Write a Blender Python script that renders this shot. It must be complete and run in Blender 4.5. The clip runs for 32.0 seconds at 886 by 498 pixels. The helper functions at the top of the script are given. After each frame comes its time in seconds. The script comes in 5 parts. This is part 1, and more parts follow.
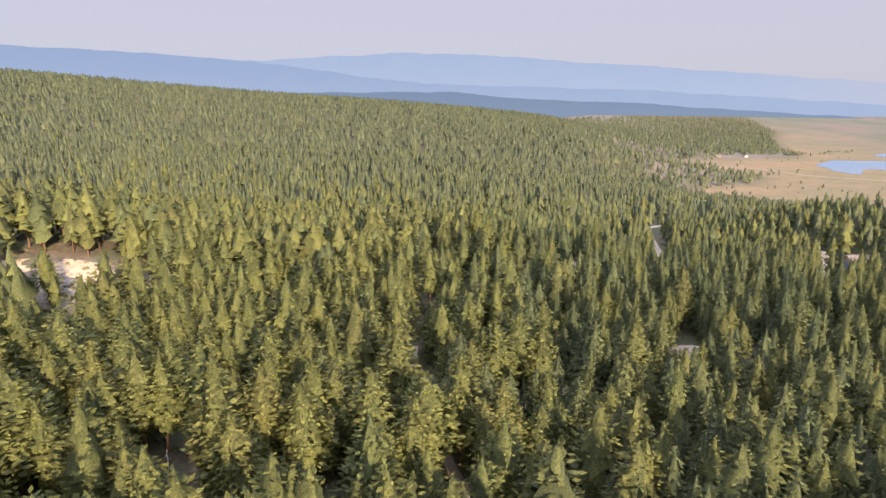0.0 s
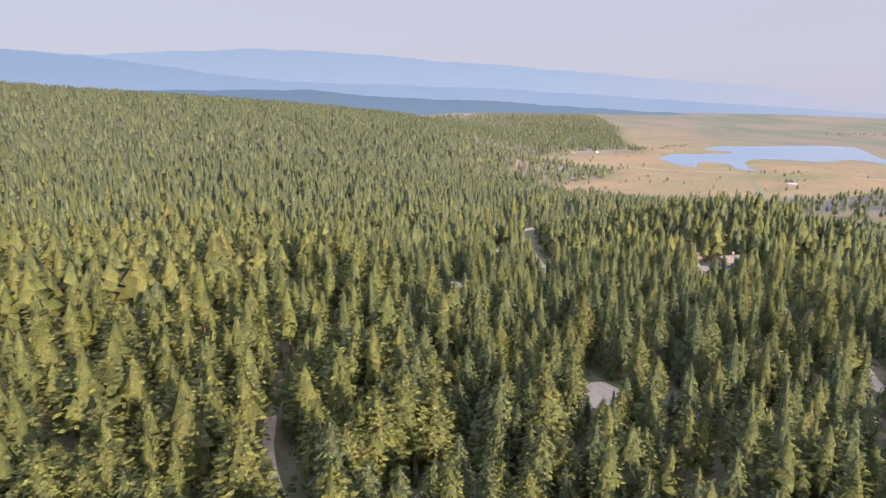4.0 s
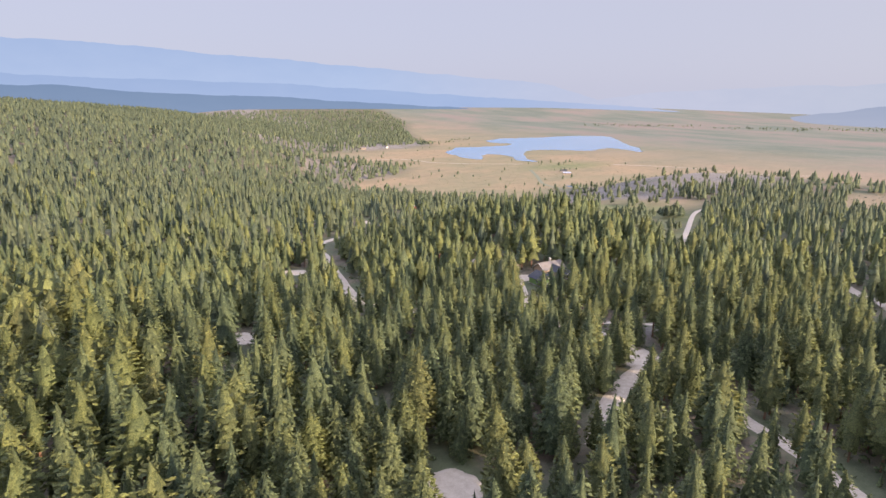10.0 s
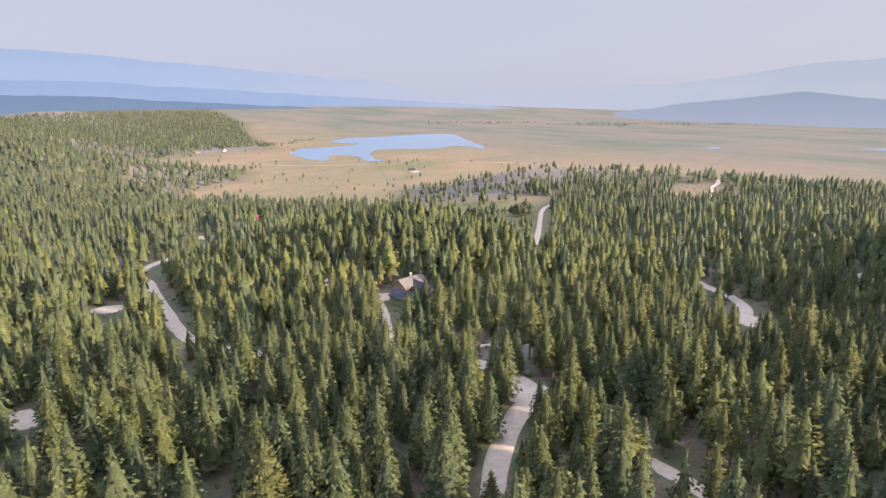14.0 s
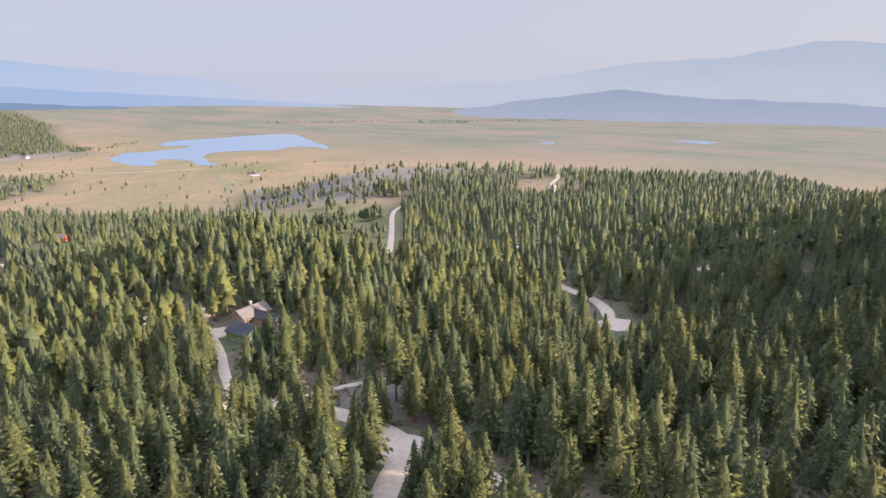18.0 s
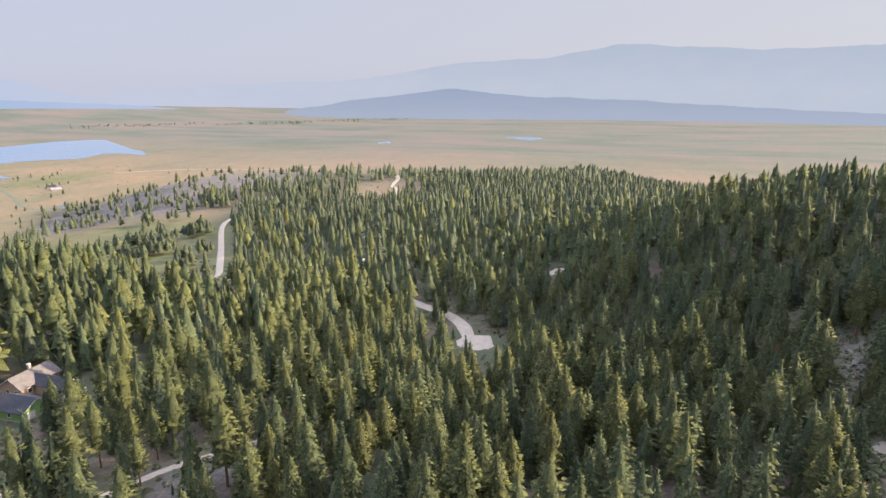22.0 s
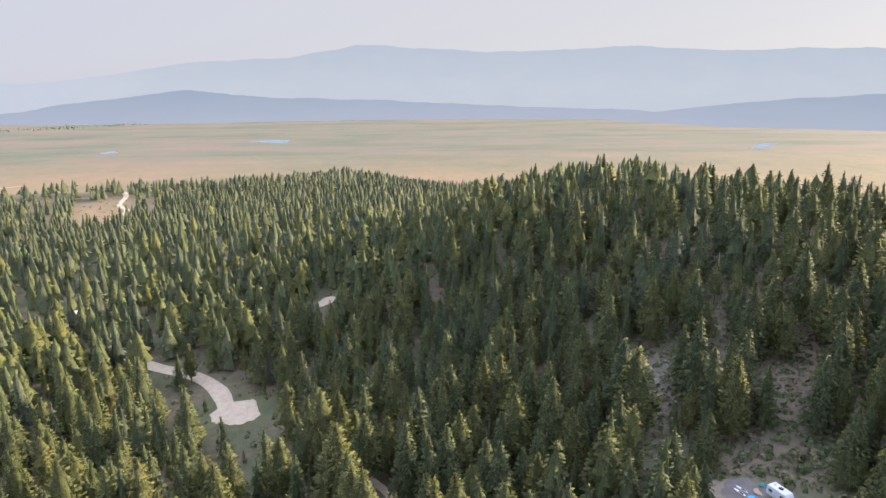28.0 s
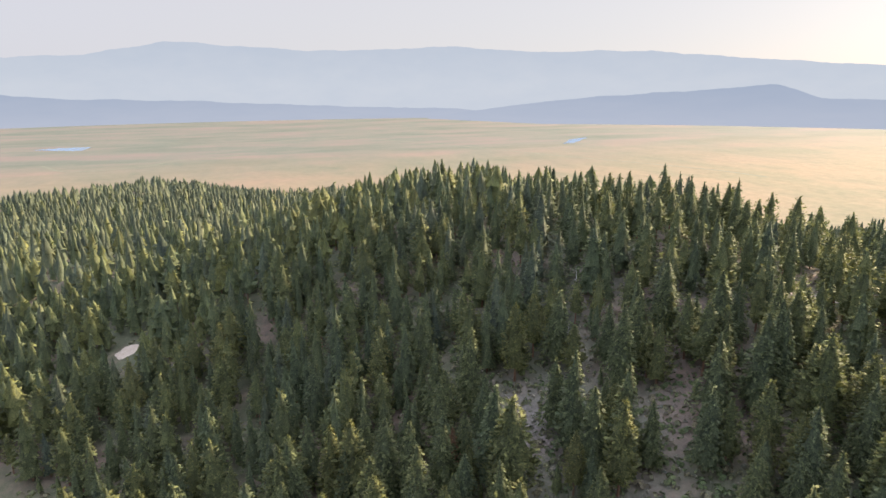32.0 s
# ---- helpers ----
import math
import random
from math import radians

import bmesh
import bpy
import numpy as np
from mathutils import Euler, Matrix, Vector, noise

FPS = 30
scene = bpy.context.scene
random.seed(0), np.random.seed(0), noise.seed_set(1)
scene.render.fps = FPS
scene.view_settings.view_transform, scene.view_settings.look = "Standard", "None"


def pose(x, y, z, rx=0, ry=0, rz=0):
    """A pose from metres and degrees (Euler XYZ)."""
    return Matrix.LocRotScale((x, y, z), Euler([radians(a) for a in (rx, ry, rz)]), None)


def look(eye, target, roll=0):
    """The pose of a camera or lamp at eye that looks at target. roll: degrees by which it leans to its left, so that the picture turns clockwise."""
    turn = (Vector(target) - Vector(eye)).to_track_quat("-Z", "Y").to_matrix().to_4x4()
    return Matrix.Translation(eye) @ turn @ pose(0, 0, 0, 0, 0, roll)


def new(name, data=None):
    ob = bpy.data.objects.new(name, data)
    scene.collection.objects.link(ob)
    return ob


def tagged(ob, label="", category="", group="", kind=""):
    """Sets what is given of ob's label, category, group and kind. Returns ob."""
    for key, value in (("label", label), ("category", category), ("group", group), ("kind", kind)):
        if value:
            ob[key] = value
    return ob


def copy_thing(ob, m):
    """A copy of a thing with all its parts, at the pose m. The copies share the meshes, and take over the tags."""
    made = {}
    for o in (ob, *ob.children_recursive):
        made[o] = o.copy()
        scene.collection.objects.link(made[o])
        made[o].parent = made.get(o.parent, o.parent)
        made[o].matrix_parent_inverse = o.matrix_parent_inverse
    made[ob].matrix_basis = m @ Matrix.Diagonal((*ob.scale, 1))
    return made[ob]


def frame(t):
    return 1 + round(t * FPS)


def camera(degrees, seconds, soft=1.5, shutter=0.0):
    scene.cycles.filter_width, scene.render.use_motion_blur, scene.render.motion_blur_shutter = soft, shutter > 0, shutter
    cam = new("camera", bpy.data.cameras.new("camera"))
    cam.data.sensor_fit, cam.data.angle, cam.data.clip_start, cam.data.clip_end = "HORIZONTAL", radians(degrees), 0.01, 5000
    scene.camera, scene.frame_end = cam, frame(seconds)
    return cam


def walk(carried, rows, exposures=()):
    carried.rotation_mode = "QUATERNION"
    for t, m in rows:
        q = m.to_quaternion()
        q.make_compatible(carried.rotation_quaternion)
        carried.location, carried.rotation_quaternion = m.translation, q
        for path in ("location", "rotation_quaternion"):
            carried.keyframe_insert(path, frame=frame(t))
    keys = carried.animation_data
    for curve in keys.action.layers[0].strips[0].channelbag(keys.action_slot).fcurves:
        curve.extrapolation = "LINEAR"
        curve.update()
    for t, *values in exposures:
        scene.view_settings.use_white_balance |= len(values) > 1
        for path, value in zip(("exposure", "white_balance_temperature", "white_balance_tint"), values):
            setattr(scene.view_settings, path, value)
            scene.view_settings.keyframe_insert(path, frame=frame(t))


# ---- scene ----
EXPOSURES = ((0.0, 1.24, 6100, 15), (9.0, 1.24, 5800, 15), (17.0, 1.25, 5800, 14), (22.0, 1.26, 5800, 11), (32.0, 1.42, 6050, 10))
cam = camera(70.13, 32.0)
# seconds, x, y, z, heading clockwise from +y, pitch, lean to the right
PATH = [
    (0.0, 0.00, 0.00, 200.00, -0.000, -13.799, -0.026),
    (0.5, -0.01, 5.72, 200.04, 1.565, -13.789, -0.119),
    (1.0, 0.02, 11.45, 200.11, 3.111, -13.777, -0.187),
    (1.5, 0.16, 17.17, 200.23, 4.663, -13.781, -0.224),
    (2.0, 0.45, 22.86, 200.36, 6.187, -13.823, -0.210),
    (2.5, 0.88, 28.50, 200.49, 7.694, -13.873, -0.150),
    (3.0, 1.38, 34.13, 200.66, 9.230, -13.919, -0.107),
    (3.5, 1.88, 39.76, 200.87, 10.808, -13.939, -0.114),
    (5.5, 4.09, 61.44, 201.13, 17.017, -14.080, -0.137),
    (6.0, 5.21, 66.13, 201.12, 18.571, -14.140, -0.107),
    (6.5, 6.45, 70.71, 201.15, 20.126, -14.182, -0.063),
    (7.0, 7.84, 75.22, 201.23, 21.659, -14.230, -0.026),
    (7.5, 9.45, 79.67, 201.33, 23.225, -14.266, -0.004),
    (8.0, 11.24, 84.09, 201.37, 24.813, -14.303, 0.011),
    (8.5, 13.15, 88.58, 201.39, 26.407, -14.313, -0.028),
    (9.0, 15.23, 93.13, 201.41, 27.980, -14.322, -0.095),
    (9.5, 17.44, 97.63, 201.45, 29.603, -14.327, -0.140),
    (10.0, 19.71, 101.97, 201.54, 31.251, -14.330, -0.135),
    (10.5, 21.96, 106.07, 201.61, 32.955, -14.355, -0.115),
    (11.0, 24.19, 110.00, 201.72, 34.671, -14.348, -0.134),
    (11.5, 26.49, 113.77, 201.83, 36.445, -14.365, -0.160),
    (12.0, 28.86, 117.38, 201.96, 38.246, -14.380, -0.147),
    (12.5, 31.35, 120.88, 202.04, 40.038, -14.399, -0.130),
    (13.0, 33.93, 124.32, 202.08, 41.718, -14.415, -0.120),
    (13.5, 36.67, 127.71, 202.12, 43.379, -14.414, -0.093),
    (14.0, 39.50, 131.04, 202.13, 45.059, -14.431, -0.063),
    (14.5, 42.41, 134.31, 202.14, 46.784, -14.443, -0.035),
    (16.5, 55.25, 145.79, 202.04, 53.545, -14.485, -0.117),
    (17.0, 58.54, 148.45, 202.10, 55.343, -14.509, -0.130),
    (17.5, 61.83, 151.05, 202.12, 57.167, -14.532, -0.129),
    (18.0, 65.22, 153.55, 202.08, 59.003, -14.557, -0.122),
    (18.5, 68.80, 155.91, 202.03, 60.840, -14.564, -0.093),
    (19.0, 72.60, 158.11, 201.99, 62.678, -14.559, -0.050),
    (19.5, 76.54, 160.18, 201.98, 64.465, -14.559, 0.009),
    (20.0, 80.53, 162.14, 202.02, 66.310, -14.570, 0.030),
    (20.5, 84.41, 163.94, 202.13, 68.160, -14.577, 0.009),
    (21.0, 88.14, 165.62, 202.33, 69.975, -14.583, -0.018),
    (21.5, 91.79, 167.22, 202.58, 71.806, -14.599, -0.024),
    (22.0, 95.44, 168.71, 202.77, 73.643, -14.611, 0.005),
    (22.5, 99.17, 170.08, 202.93, 75.484, -14.633, 0.058),
    (23.0, 102.97, 171.30, 203.04, 77.318, -14.654, 0.083),
    (23.5, 106.84, 172.35, 203.09, 79.140, -14.648, 0.104),
    (24.0, 110.80, 173.31, 203.14, 80.984, -14.648, 0.127),
    (24.5, 114.84, 174.19, 203.19, 82.819, -14.663, 0.133),
    (25.0, 118.91, 174.90, 203.26, 84.672, -14.680, 0.156),
    (25.5, 122.98, 175.52, 203.32, 86.521, -14.676, 0.180),
    (27.5, 139.27, 176.29, 203.24, 93.958, -14.647, 0.323),
    (28.0, 143.47, 176.05, 203.27, 95.840, -14.644, 0.328),
    (28.5, 147.66, 175.73, 203.30, 97.727, -14.654, 0.316),
    (29.0, 151.83, 175.27, 203.36, 99.605, -14.676, 0.318),
    (29.5, 155.98, 174.66, 203.41, 101.495, -14.711, 0.343),
    (30.0, 160.15, 173.94, 203.46, 103.392, -14.706, 0.348),
    (30.5, 164.27, 173.10, 203.50, 105.335, -14.715, 0.356),
    (31.0, 168.34, 172.17, 203.60, 107.280, -14.726, 0.349),
    (31.5, 172.35, 171.20, 203.72, 109.240, -14.755, 0.356),
    (32.0, 176.36, 170.21, 203.87, 111.241, -14.774, 0.366),
]
walk(cam, [(t, pose(x, y, z, 90 + p, 0, -h) @ pose(0, 0, 0, 0, 0, -r)) for t, x, y, z, h, p, r in PATH], EXPOSURES)

# ---- daylight: low hazy sun behind the first heading, ahead on the right at the end ----
SUN_AZIMUTH, SUN_HEIGHT = 156.0, 19.0
world = bpy.data.worlds.new("world")
scene.world = world
world.use_nodes = True
wn = world.node_tree.nodes
sky = wn.new("ShaderNodeTexSky")
sky.sky_type, sky.sun_disc = "NISHITA", False
sky.sun_elevation, sky.sun_rotation = radians(SUN_HEIGHT), radians(SUN_AZIMUTH)
sky.altitude, sky.air_density, sky.dust_density, sky.ozone_density = 1500, 1.0, 4.5, 1.6
# thick summer haze: an even pale veil over the clear sky
veil = wn.new("ShaderNodeMix")
veil.data_type = "RGBA"
veil.inputs[0].default_value = 0.92
# the veil brightens towards the zenith above view, added to fill shaded forest
way = wn.new("ShaderNodeTexCoord")
way_axis = wn.new("ShaderNodeSeparateXYZ")
world.node_tree.links.new(way.outputs["Generated"], way_axis.inputs[0])
climb = wn.new("ShaderNodeMapRange")
climb.interpolation_type = "SMOOTHSTEP"
climb.inputs["From Min"].default_value, climb.inputs["From Max"].default_value = 0.14, 0.8
climb.inputs["To Min"].default_value, climb.inputs["To Max"].default_value = 1.0, 2.9
world.node_tree.links.new(way_axis.outputs["Z"], climb.inputs["Value"])
bright = wn.new("ShaderNodeVectorMath")
bright.operation = "SCALE"
# lavender away from the sun, cream towards it
toward = wn.new("ShaderNodeVectorMath")
toward.operation = "DOT_PRODUCT"
toward.inputs[1].default_value = (math.sin(radians(SUN_AZIMUTH)), math.cos(radians(SUN_AZIMUTH)), 0)
world.node_tree.links.new(way.outputs["Generated"], toward.inputs[0])
side = wn.new("ShaderNodeMapRange")
side.interpolation_type = "SMOOTHSTEP"
side.inputs["From Min"].default_value, side.inputs["From Max"].default_value = -0.7, 0.95
world.node_tree.links.new(toward.outputs["Value"], side.inputs["Value"])
tone = wn.new("ShaderNodeMix")
tone.data_type = "RGBA"
tone.inputs[6].default_value, tone.inputs[7].default_value = (4.55, 4.43, 4.80, 1), (5.02, 4.66, 4.50, 1)
world.node_tree.links.new(side.outputs[0], tone.inputs[0])
overhead = wn.new("ShaderNodeMix")
overhead.data_type, overhead.blend_type = "RGBA", "MULTIPLY"
overhead.inputs[7].default_value = (0.93, 1.0, 1.2, 1)
height_share = wn.new("ShaderNodeMapRange")
height_share.inputs["From Min"].default_value, height_share.inputs["From Max"].default_value = 0.15, 0.7
world.node_tree.links.new(way_axis.outputs["Z"], height_share.inputs["Value"])
world.node_tree.links.new(height_share.outputs[0], overhead.inputs[0])
world.node_tree.links.new(tone.outputs[2], overhead.inputs[6])
world.node_tree.links.new(overhead.outputs[2], bright.inputs[0])
world.node_tree.links.new(climb.outputs[0], bright.inputs["Scale"])
world.node_tree.links.new(bright.outputs[0], veil.inputs[7])
world.node_tree.links.new(sky.outputs[0], veil.inputs[6])
world.node_tree.links.new(veil.outputs[2], wn["Background"].inputs[0])
wn["Background"].inputs[1].default_value = 0.058
sun_data = bpy.data.lights.new("sun", "SUN")
sun_data.energy, sun_data.angle, sun_data.color = 4.9, radians(1.2), (1.0, 0.77, 0.50)
sun = new("sun", sun_data)
sun_way = Vector((math.sin(radians(SUN_AZIMUTH)) * math.cos(radians(SUN_HEIGHT)), math.cos(radians(SUN_AZIMUTH)) * math.cos(radians(SUN_HEIGHT)), math.sin(radians(SUN_HEIGHT))))
sun.matrix_world = look(sun_way * 400, (0, 0, 0))


# ---- materials ----
def graph(name):
    m = bpy.data.materials.new(name)
    m.use_nodes = True
    nt = m.node_tree
    return m, nt.nodes, nt.links, nt.nodes["Principled BSDF"]


def noise_node(n, l, scale, detail=4, rough=0.6, stretch=None):
    tc = n.new("ShaderNodeTexCoord")
    src = tc.outputs["Object"]
    if stretch:
        mp = n.new("ShaderNodeMapping")
        mp.inputs["Scale"].default_value = stretch
        l.new(src, mp.inputs["Vector"])
        src = mp.outputs[0]
    t = n.new("ShaderNodeTexNoise")
    t.inputs["Scale"].default_value, t.inputs["Detail"].default_value, t.inputs["Roughness"].default_value = scale, detail, rough
    l.new(src, t.inputs["Vector"])
    return t.outputs["Fac"]


def ramp_node(n, l, fac, stops):
    r = n.new("ShaderNodeValToRGB")
    e = r.color_ramp.elements
    while len(e) < len(stops):
        e.new(0.5)
    for k, (p, c) in enumerate(stops):
        e[k].position, e[k].color = p, (*c, 1)
    l.new(fac, r.inputs[0])
    return r.outputs[0]


def mix_node(n, l, fac, a, b, how="MIX"):
    x = n.new("ShaderNodeMix")
    x.data_type, x.blend_type = "RGBA", how
    for sock, v in ((x.inputs[0], fac), (x.inputs[6], a), (x.inputs[7], b)):
        if isinstance(v, (int, float)):
            sock.default_value = v
        elif isinstance(v, tuple):
            sock.default_value = (*v, 1)
        else:
            l.new(v, sock)
    return x.outputs[2]


def surface(name, lo, hi, scale=1.0, rough=0.8, fine=8.0, bump=0.2, metal=0.0, stretch=None):
    """A weathered surface: broad mottling between two colours, fine grain, relief."""
    m, n, l, b = graph(name)
    broad = noise_node(n, l, scale, 4, 0.6, stretch)
    grain = noise_node(n, l, scale * fine, 5, 0.7, stretch)
    col = ramp_node(n, l, broad, [(0.3, lo), (0.72, hi)])
    col = mix_node(n, l, 0.35, col, ramp_node(n, l, grain, [(0.3, tuple(c * 0.6 for c in lo)), (0.7, tuple(min(1, c * 1.15) for c in hi))]))
    l.new(col, b.inputs["Base Color"])
    b.inputs["Roughness"].default_value, b.inputs["Metallic"].default_value = rough, metal
    if bump:
        bp = n.new("ShaderNodeBump")
        bp.inputs["Strength"].default_value, bp.inputs["Distance"].default_value = bump, 0.05
        l.new(grain, bp.inputs["Height"])
        l.new(bp.outputs[0], b.inputs["Normal"])
    return m


def foliage(name, stops, translucent=0.25):
    """Needles: hue by tree, by spray and by a broad drift over the stand."""
    m, n, l, b = graph(name)
    at = n.new("ShaderNodeAttribute")
    at.attribute_name = "tint"
    oi = n.new("ShaderNodeObjectInfo")
    geo = n.new("ShaderNodeNewGeometry")
    tree = n.new("ShaderNodeMath")
    tree.operation = "ADD"
    l.new(at.outputs["Fac"], tree.inputs[0])
    l.new(oi.outputs["Random"], tree.inputs[1])
    wrap = n.new("ShaderNodeMath")
    wrap.operation = "FRACT"
    l.new(tree.outputs[0], wrap.inputs[0])
    col = ramp_node(n, l, wrap.outputs[0], stops)
    spray = ramp_node(n, l, geo.outputs["Random Per Island"], [(0.0, (0.74, 0.76, 0.79)), (0.5, (0.98, 0.98, 0.98)), (1.0, (1.26, 1.24, 1.18))])
    col = mix_node(n, l, 1.0, col, spray, "MULTIPLY")
    # fresh twig ends are paler; crown shade is painted in, inside and between tufts
    tip_shade = n.new("ShaderNodeAttribute")
    tip_shade.attribute_name = "tip_shade"
    col = mix_node(n, l, 1.0, col, ramp_node(n, l, tip_shade.outputs["Fac"], [(0.0, (0.55, 0.60, 0.68)), (0.5, (1.0, 1.0, 1.0)), (1.0, (1.36, 1.32, 1.15))]), "MULTIPLY")
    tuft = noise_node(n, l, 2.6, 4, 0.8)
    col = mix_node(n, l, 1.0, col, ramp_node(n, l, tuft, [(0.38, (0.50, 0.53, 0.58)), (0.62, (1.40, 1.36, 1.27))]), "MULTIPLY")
    l.new(col, b.inputs["Base Color"])
    bp = n.new("ShaderNodeBump")
    bp.inputs["Strength"].default_value, bp.inputs["Distance"].default_value = 0.55, 0.35
    l.new(tuft, bp.inputs["Height"])
    l.new(bp.outputs[0], b.inputs["Normal"])
    b.inputs["Roughness"].default_value = 0.75
    b.inputs["Specular IOR Level"].default_value = 0.35
    tr = n.new("ShaderNodeBsdfTranslucent")
    l.new(col, tr.inputs["Color"])
    sh = n.new("ShaderNodeMixShader")
    sh.inputs[0].default_value = translucent
    l.new(b.outputs[0], sh.inputs[1])
    l.new(tr.outputs[0], sh.inputs[2])
    l.new(sh.outputs[0], n["Material Output"].inputs["Surface"])
    return m


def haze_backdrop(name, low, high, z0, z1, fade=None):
    """Far ranges behind everything: distance haze put in as glowing colour, paler towards the foot."""
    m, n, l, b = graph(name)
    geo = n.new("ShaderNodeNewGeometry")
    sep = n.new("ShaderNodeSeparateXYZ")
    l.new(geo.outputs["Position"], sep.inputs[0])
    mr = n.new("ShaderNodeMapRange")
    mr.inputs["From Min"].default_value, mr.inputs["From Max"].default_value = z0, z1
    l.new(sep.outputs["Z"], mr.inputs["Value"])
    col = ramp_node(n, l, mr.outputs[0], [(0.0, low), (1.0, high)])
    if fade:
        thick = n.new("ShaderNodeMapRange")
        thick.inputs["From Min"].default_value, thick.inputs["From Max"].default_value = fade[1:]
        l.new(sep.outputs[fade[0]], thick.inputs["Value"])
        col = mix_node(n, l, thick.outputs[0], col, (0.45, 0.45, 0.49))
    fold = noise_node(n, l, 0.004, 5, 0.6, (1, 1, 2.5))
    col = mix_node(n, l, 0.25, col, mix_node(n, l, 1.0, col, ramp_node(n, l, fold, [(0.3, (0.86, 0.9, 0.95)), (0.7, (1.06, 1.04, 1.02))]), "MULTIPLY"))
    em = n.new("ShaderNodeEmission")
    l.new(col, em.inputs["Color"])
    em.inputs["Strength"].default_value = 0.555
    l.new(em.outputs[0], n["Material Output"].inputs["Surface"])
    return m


def ground_material():
    m, n, l, b = graph("forest_floor_and_grassland")
    at = n.new("ShaderNodeVertexColor")
    at.layer_name = "cover"
    sep = n.new("ShaderNodeSeparateColor")
    l.new(at.outputs[0], sep.inputs[0])
    # needle litter, dry soil and thin grass under the trees
    broad, mid, grain = noise_node(n, l, 0.035, 4, 0.6), noise_node(n, l, 0.3, 5, 0.65), noise_node(n, l, 2.2, 5, 0.75)
    litter = ramp_node(n, l, mid, [(0.3, (0.085, 0.072, 0.052)), (0.5, (0.165, 0.122, 0.088)), (0.72, (0.29, 0.195, 0.135))])
    grass = ramp_node(n, l, mid, [(0.3, (0.055, 0.075, 0.035)), (0.7, (0.125, 0.14, 0.07))])
    floor_col = mix_node(n, l, ramp_node(n, l, broad, [(0.40, (0, 0, 0)), (0.56, (1, 1, 1))]), litter, grass)
    floor_col = mix_node(n, l, 0.35, floor_col, ramp_node(n, l, grain, [(0.3, (0.05, 0.05, 0.036)), (0.7, (0.22, 0.185, 0.135))]))
    # open dry slope with pale stones and sage
    sage = ramp_node(n, l, noise_node(n, l, 0.8, 5, 0.75), [(0.35, (0.11, 0.095, 0.085)), (0.52, (0.21, 0.185, 0.16)), (0.72, (0.40, 0.355, 0.305))])
    # grassland: drifts of straw, rust and green, drawn out in long bands
    bands = noise_node(n, l, 0.0021, 5, 0.55, (0.75, 1.3, 1))
    streak = noise_node(n, l, 0.011, 6, 0.7, (0.8, 1.6, 1))
    tuft = noise_node(n, l, 0.05, 5, 0.7)
    plain = ramp_node(n, l, bands, [(0.34, (0.221, 0.167, 0.101)), (0.43, (0.306, 0.198, 0.117)), (0.50, (0.239, 0.176, 0.105)), (0.57, (0.153, 0.148, 0.084)), (0.66, (0.243, 0.176, 0.105))])
    plain = mix_node(n, l, 0.42, plain, ramp_node(n, l, streak, [(0.34, (0.122, 0.128, 0.082)), (0.5, (0.252, 0.202, 0.121)), (0.66, (0.293, 0.216, 0.129))]))
    plain = mix_node(n, l, 0.32, plain, ramp_node(n, l, tuft, [(0.3, (0.126, 0.123, 0.074)), (0.7, (0.315, 0.246, 0.152))]))
    where = n.new("ShaderNodeNewGeometry")
    axis = n.new("ShaderNodeSeparateXYZ")
    l.new(where.outputs["Position"], axis.inputs[0])
    east = n.new("ShaderNodeMapRange")
    east.inputs["From Min"].default_value, east.inputs["From Max"].default_value = 1250, 2150
    east.inputs["To Max"].default_value = 0.8
    l.new(axis.outputs["X"], east.inputs["Value"])
    pasture = ramp_node(n, l, noise_node(n, l, 0.0034, 6, 0.62, (1.6, 0.55, 1)), [(0.36, (0.10, 0.125, 0.10)), (0.5, (0.14, 0.152, 0.124)), (0.62, (0.19, 0.155, 0.135))])
    plain = mix_node(n, l, east.outputs[0], plain, pasture)
    green = ramp_node(n, l, tuft, [(0.3, (0.085, 0.11, 0.045)), (0.7, (0.185, 0.195, 0.085))])
    col = mix_node(n, l, sep.outputs[0], floor_col, plain)
    col = mix_node(n, l, sep.outputs[1], col, sage)
    col = mix_node(n, l, sep.outputs[2], col, green)
    l.new(col, b.inputs["Base Color"])
    b.inputs["Roughness"].default_value = 0.95
    b.inputs["Specular IOR Level"].default_value = 0.1
    bp = n.new("ShaderNodeBump")
    bp.inputs["Strength"].default_value, bp.inputs["Distance"].default_value = 0.6, 0.25
    l.new(grain, bp.inputs["Height"])
    l.new(bp.outputs[0], b.inputs["Normal"])
    return m


MAT_GROUND = ground_material()
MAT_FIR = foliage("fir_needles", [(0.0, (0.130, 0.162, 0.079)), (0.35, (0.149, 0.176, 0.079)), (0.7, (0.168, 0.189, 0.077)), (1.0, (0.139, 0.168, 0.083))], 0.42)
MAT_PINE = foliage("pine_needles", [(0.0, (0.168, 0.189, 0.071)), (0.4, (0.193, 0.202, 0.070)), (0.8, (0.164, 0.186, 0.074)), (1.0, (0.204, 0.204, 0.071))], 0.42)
MAT_SUNLITPINE = foliage("sunlit_pine_needles", [(0.0, (0.188, 0.206, 0.069)), (0.4, (0.209, 0.217, 0.070)), (0.8, (0.177, 0.202, 0.073)), (1.0, (0.219, 0.217, 0.071))], 0.42)
MAT_HAZE_NEEDLES = foliage("haze_tinted_needles", [(0.0, (0.128, 0.158, 0.097)), (0.4, (0.146, 0.170, 0.097)), (0.8, (0.163, 0.181, 0.096)), (1.0, (0.133, 0.162, 0.102))], 0.42)
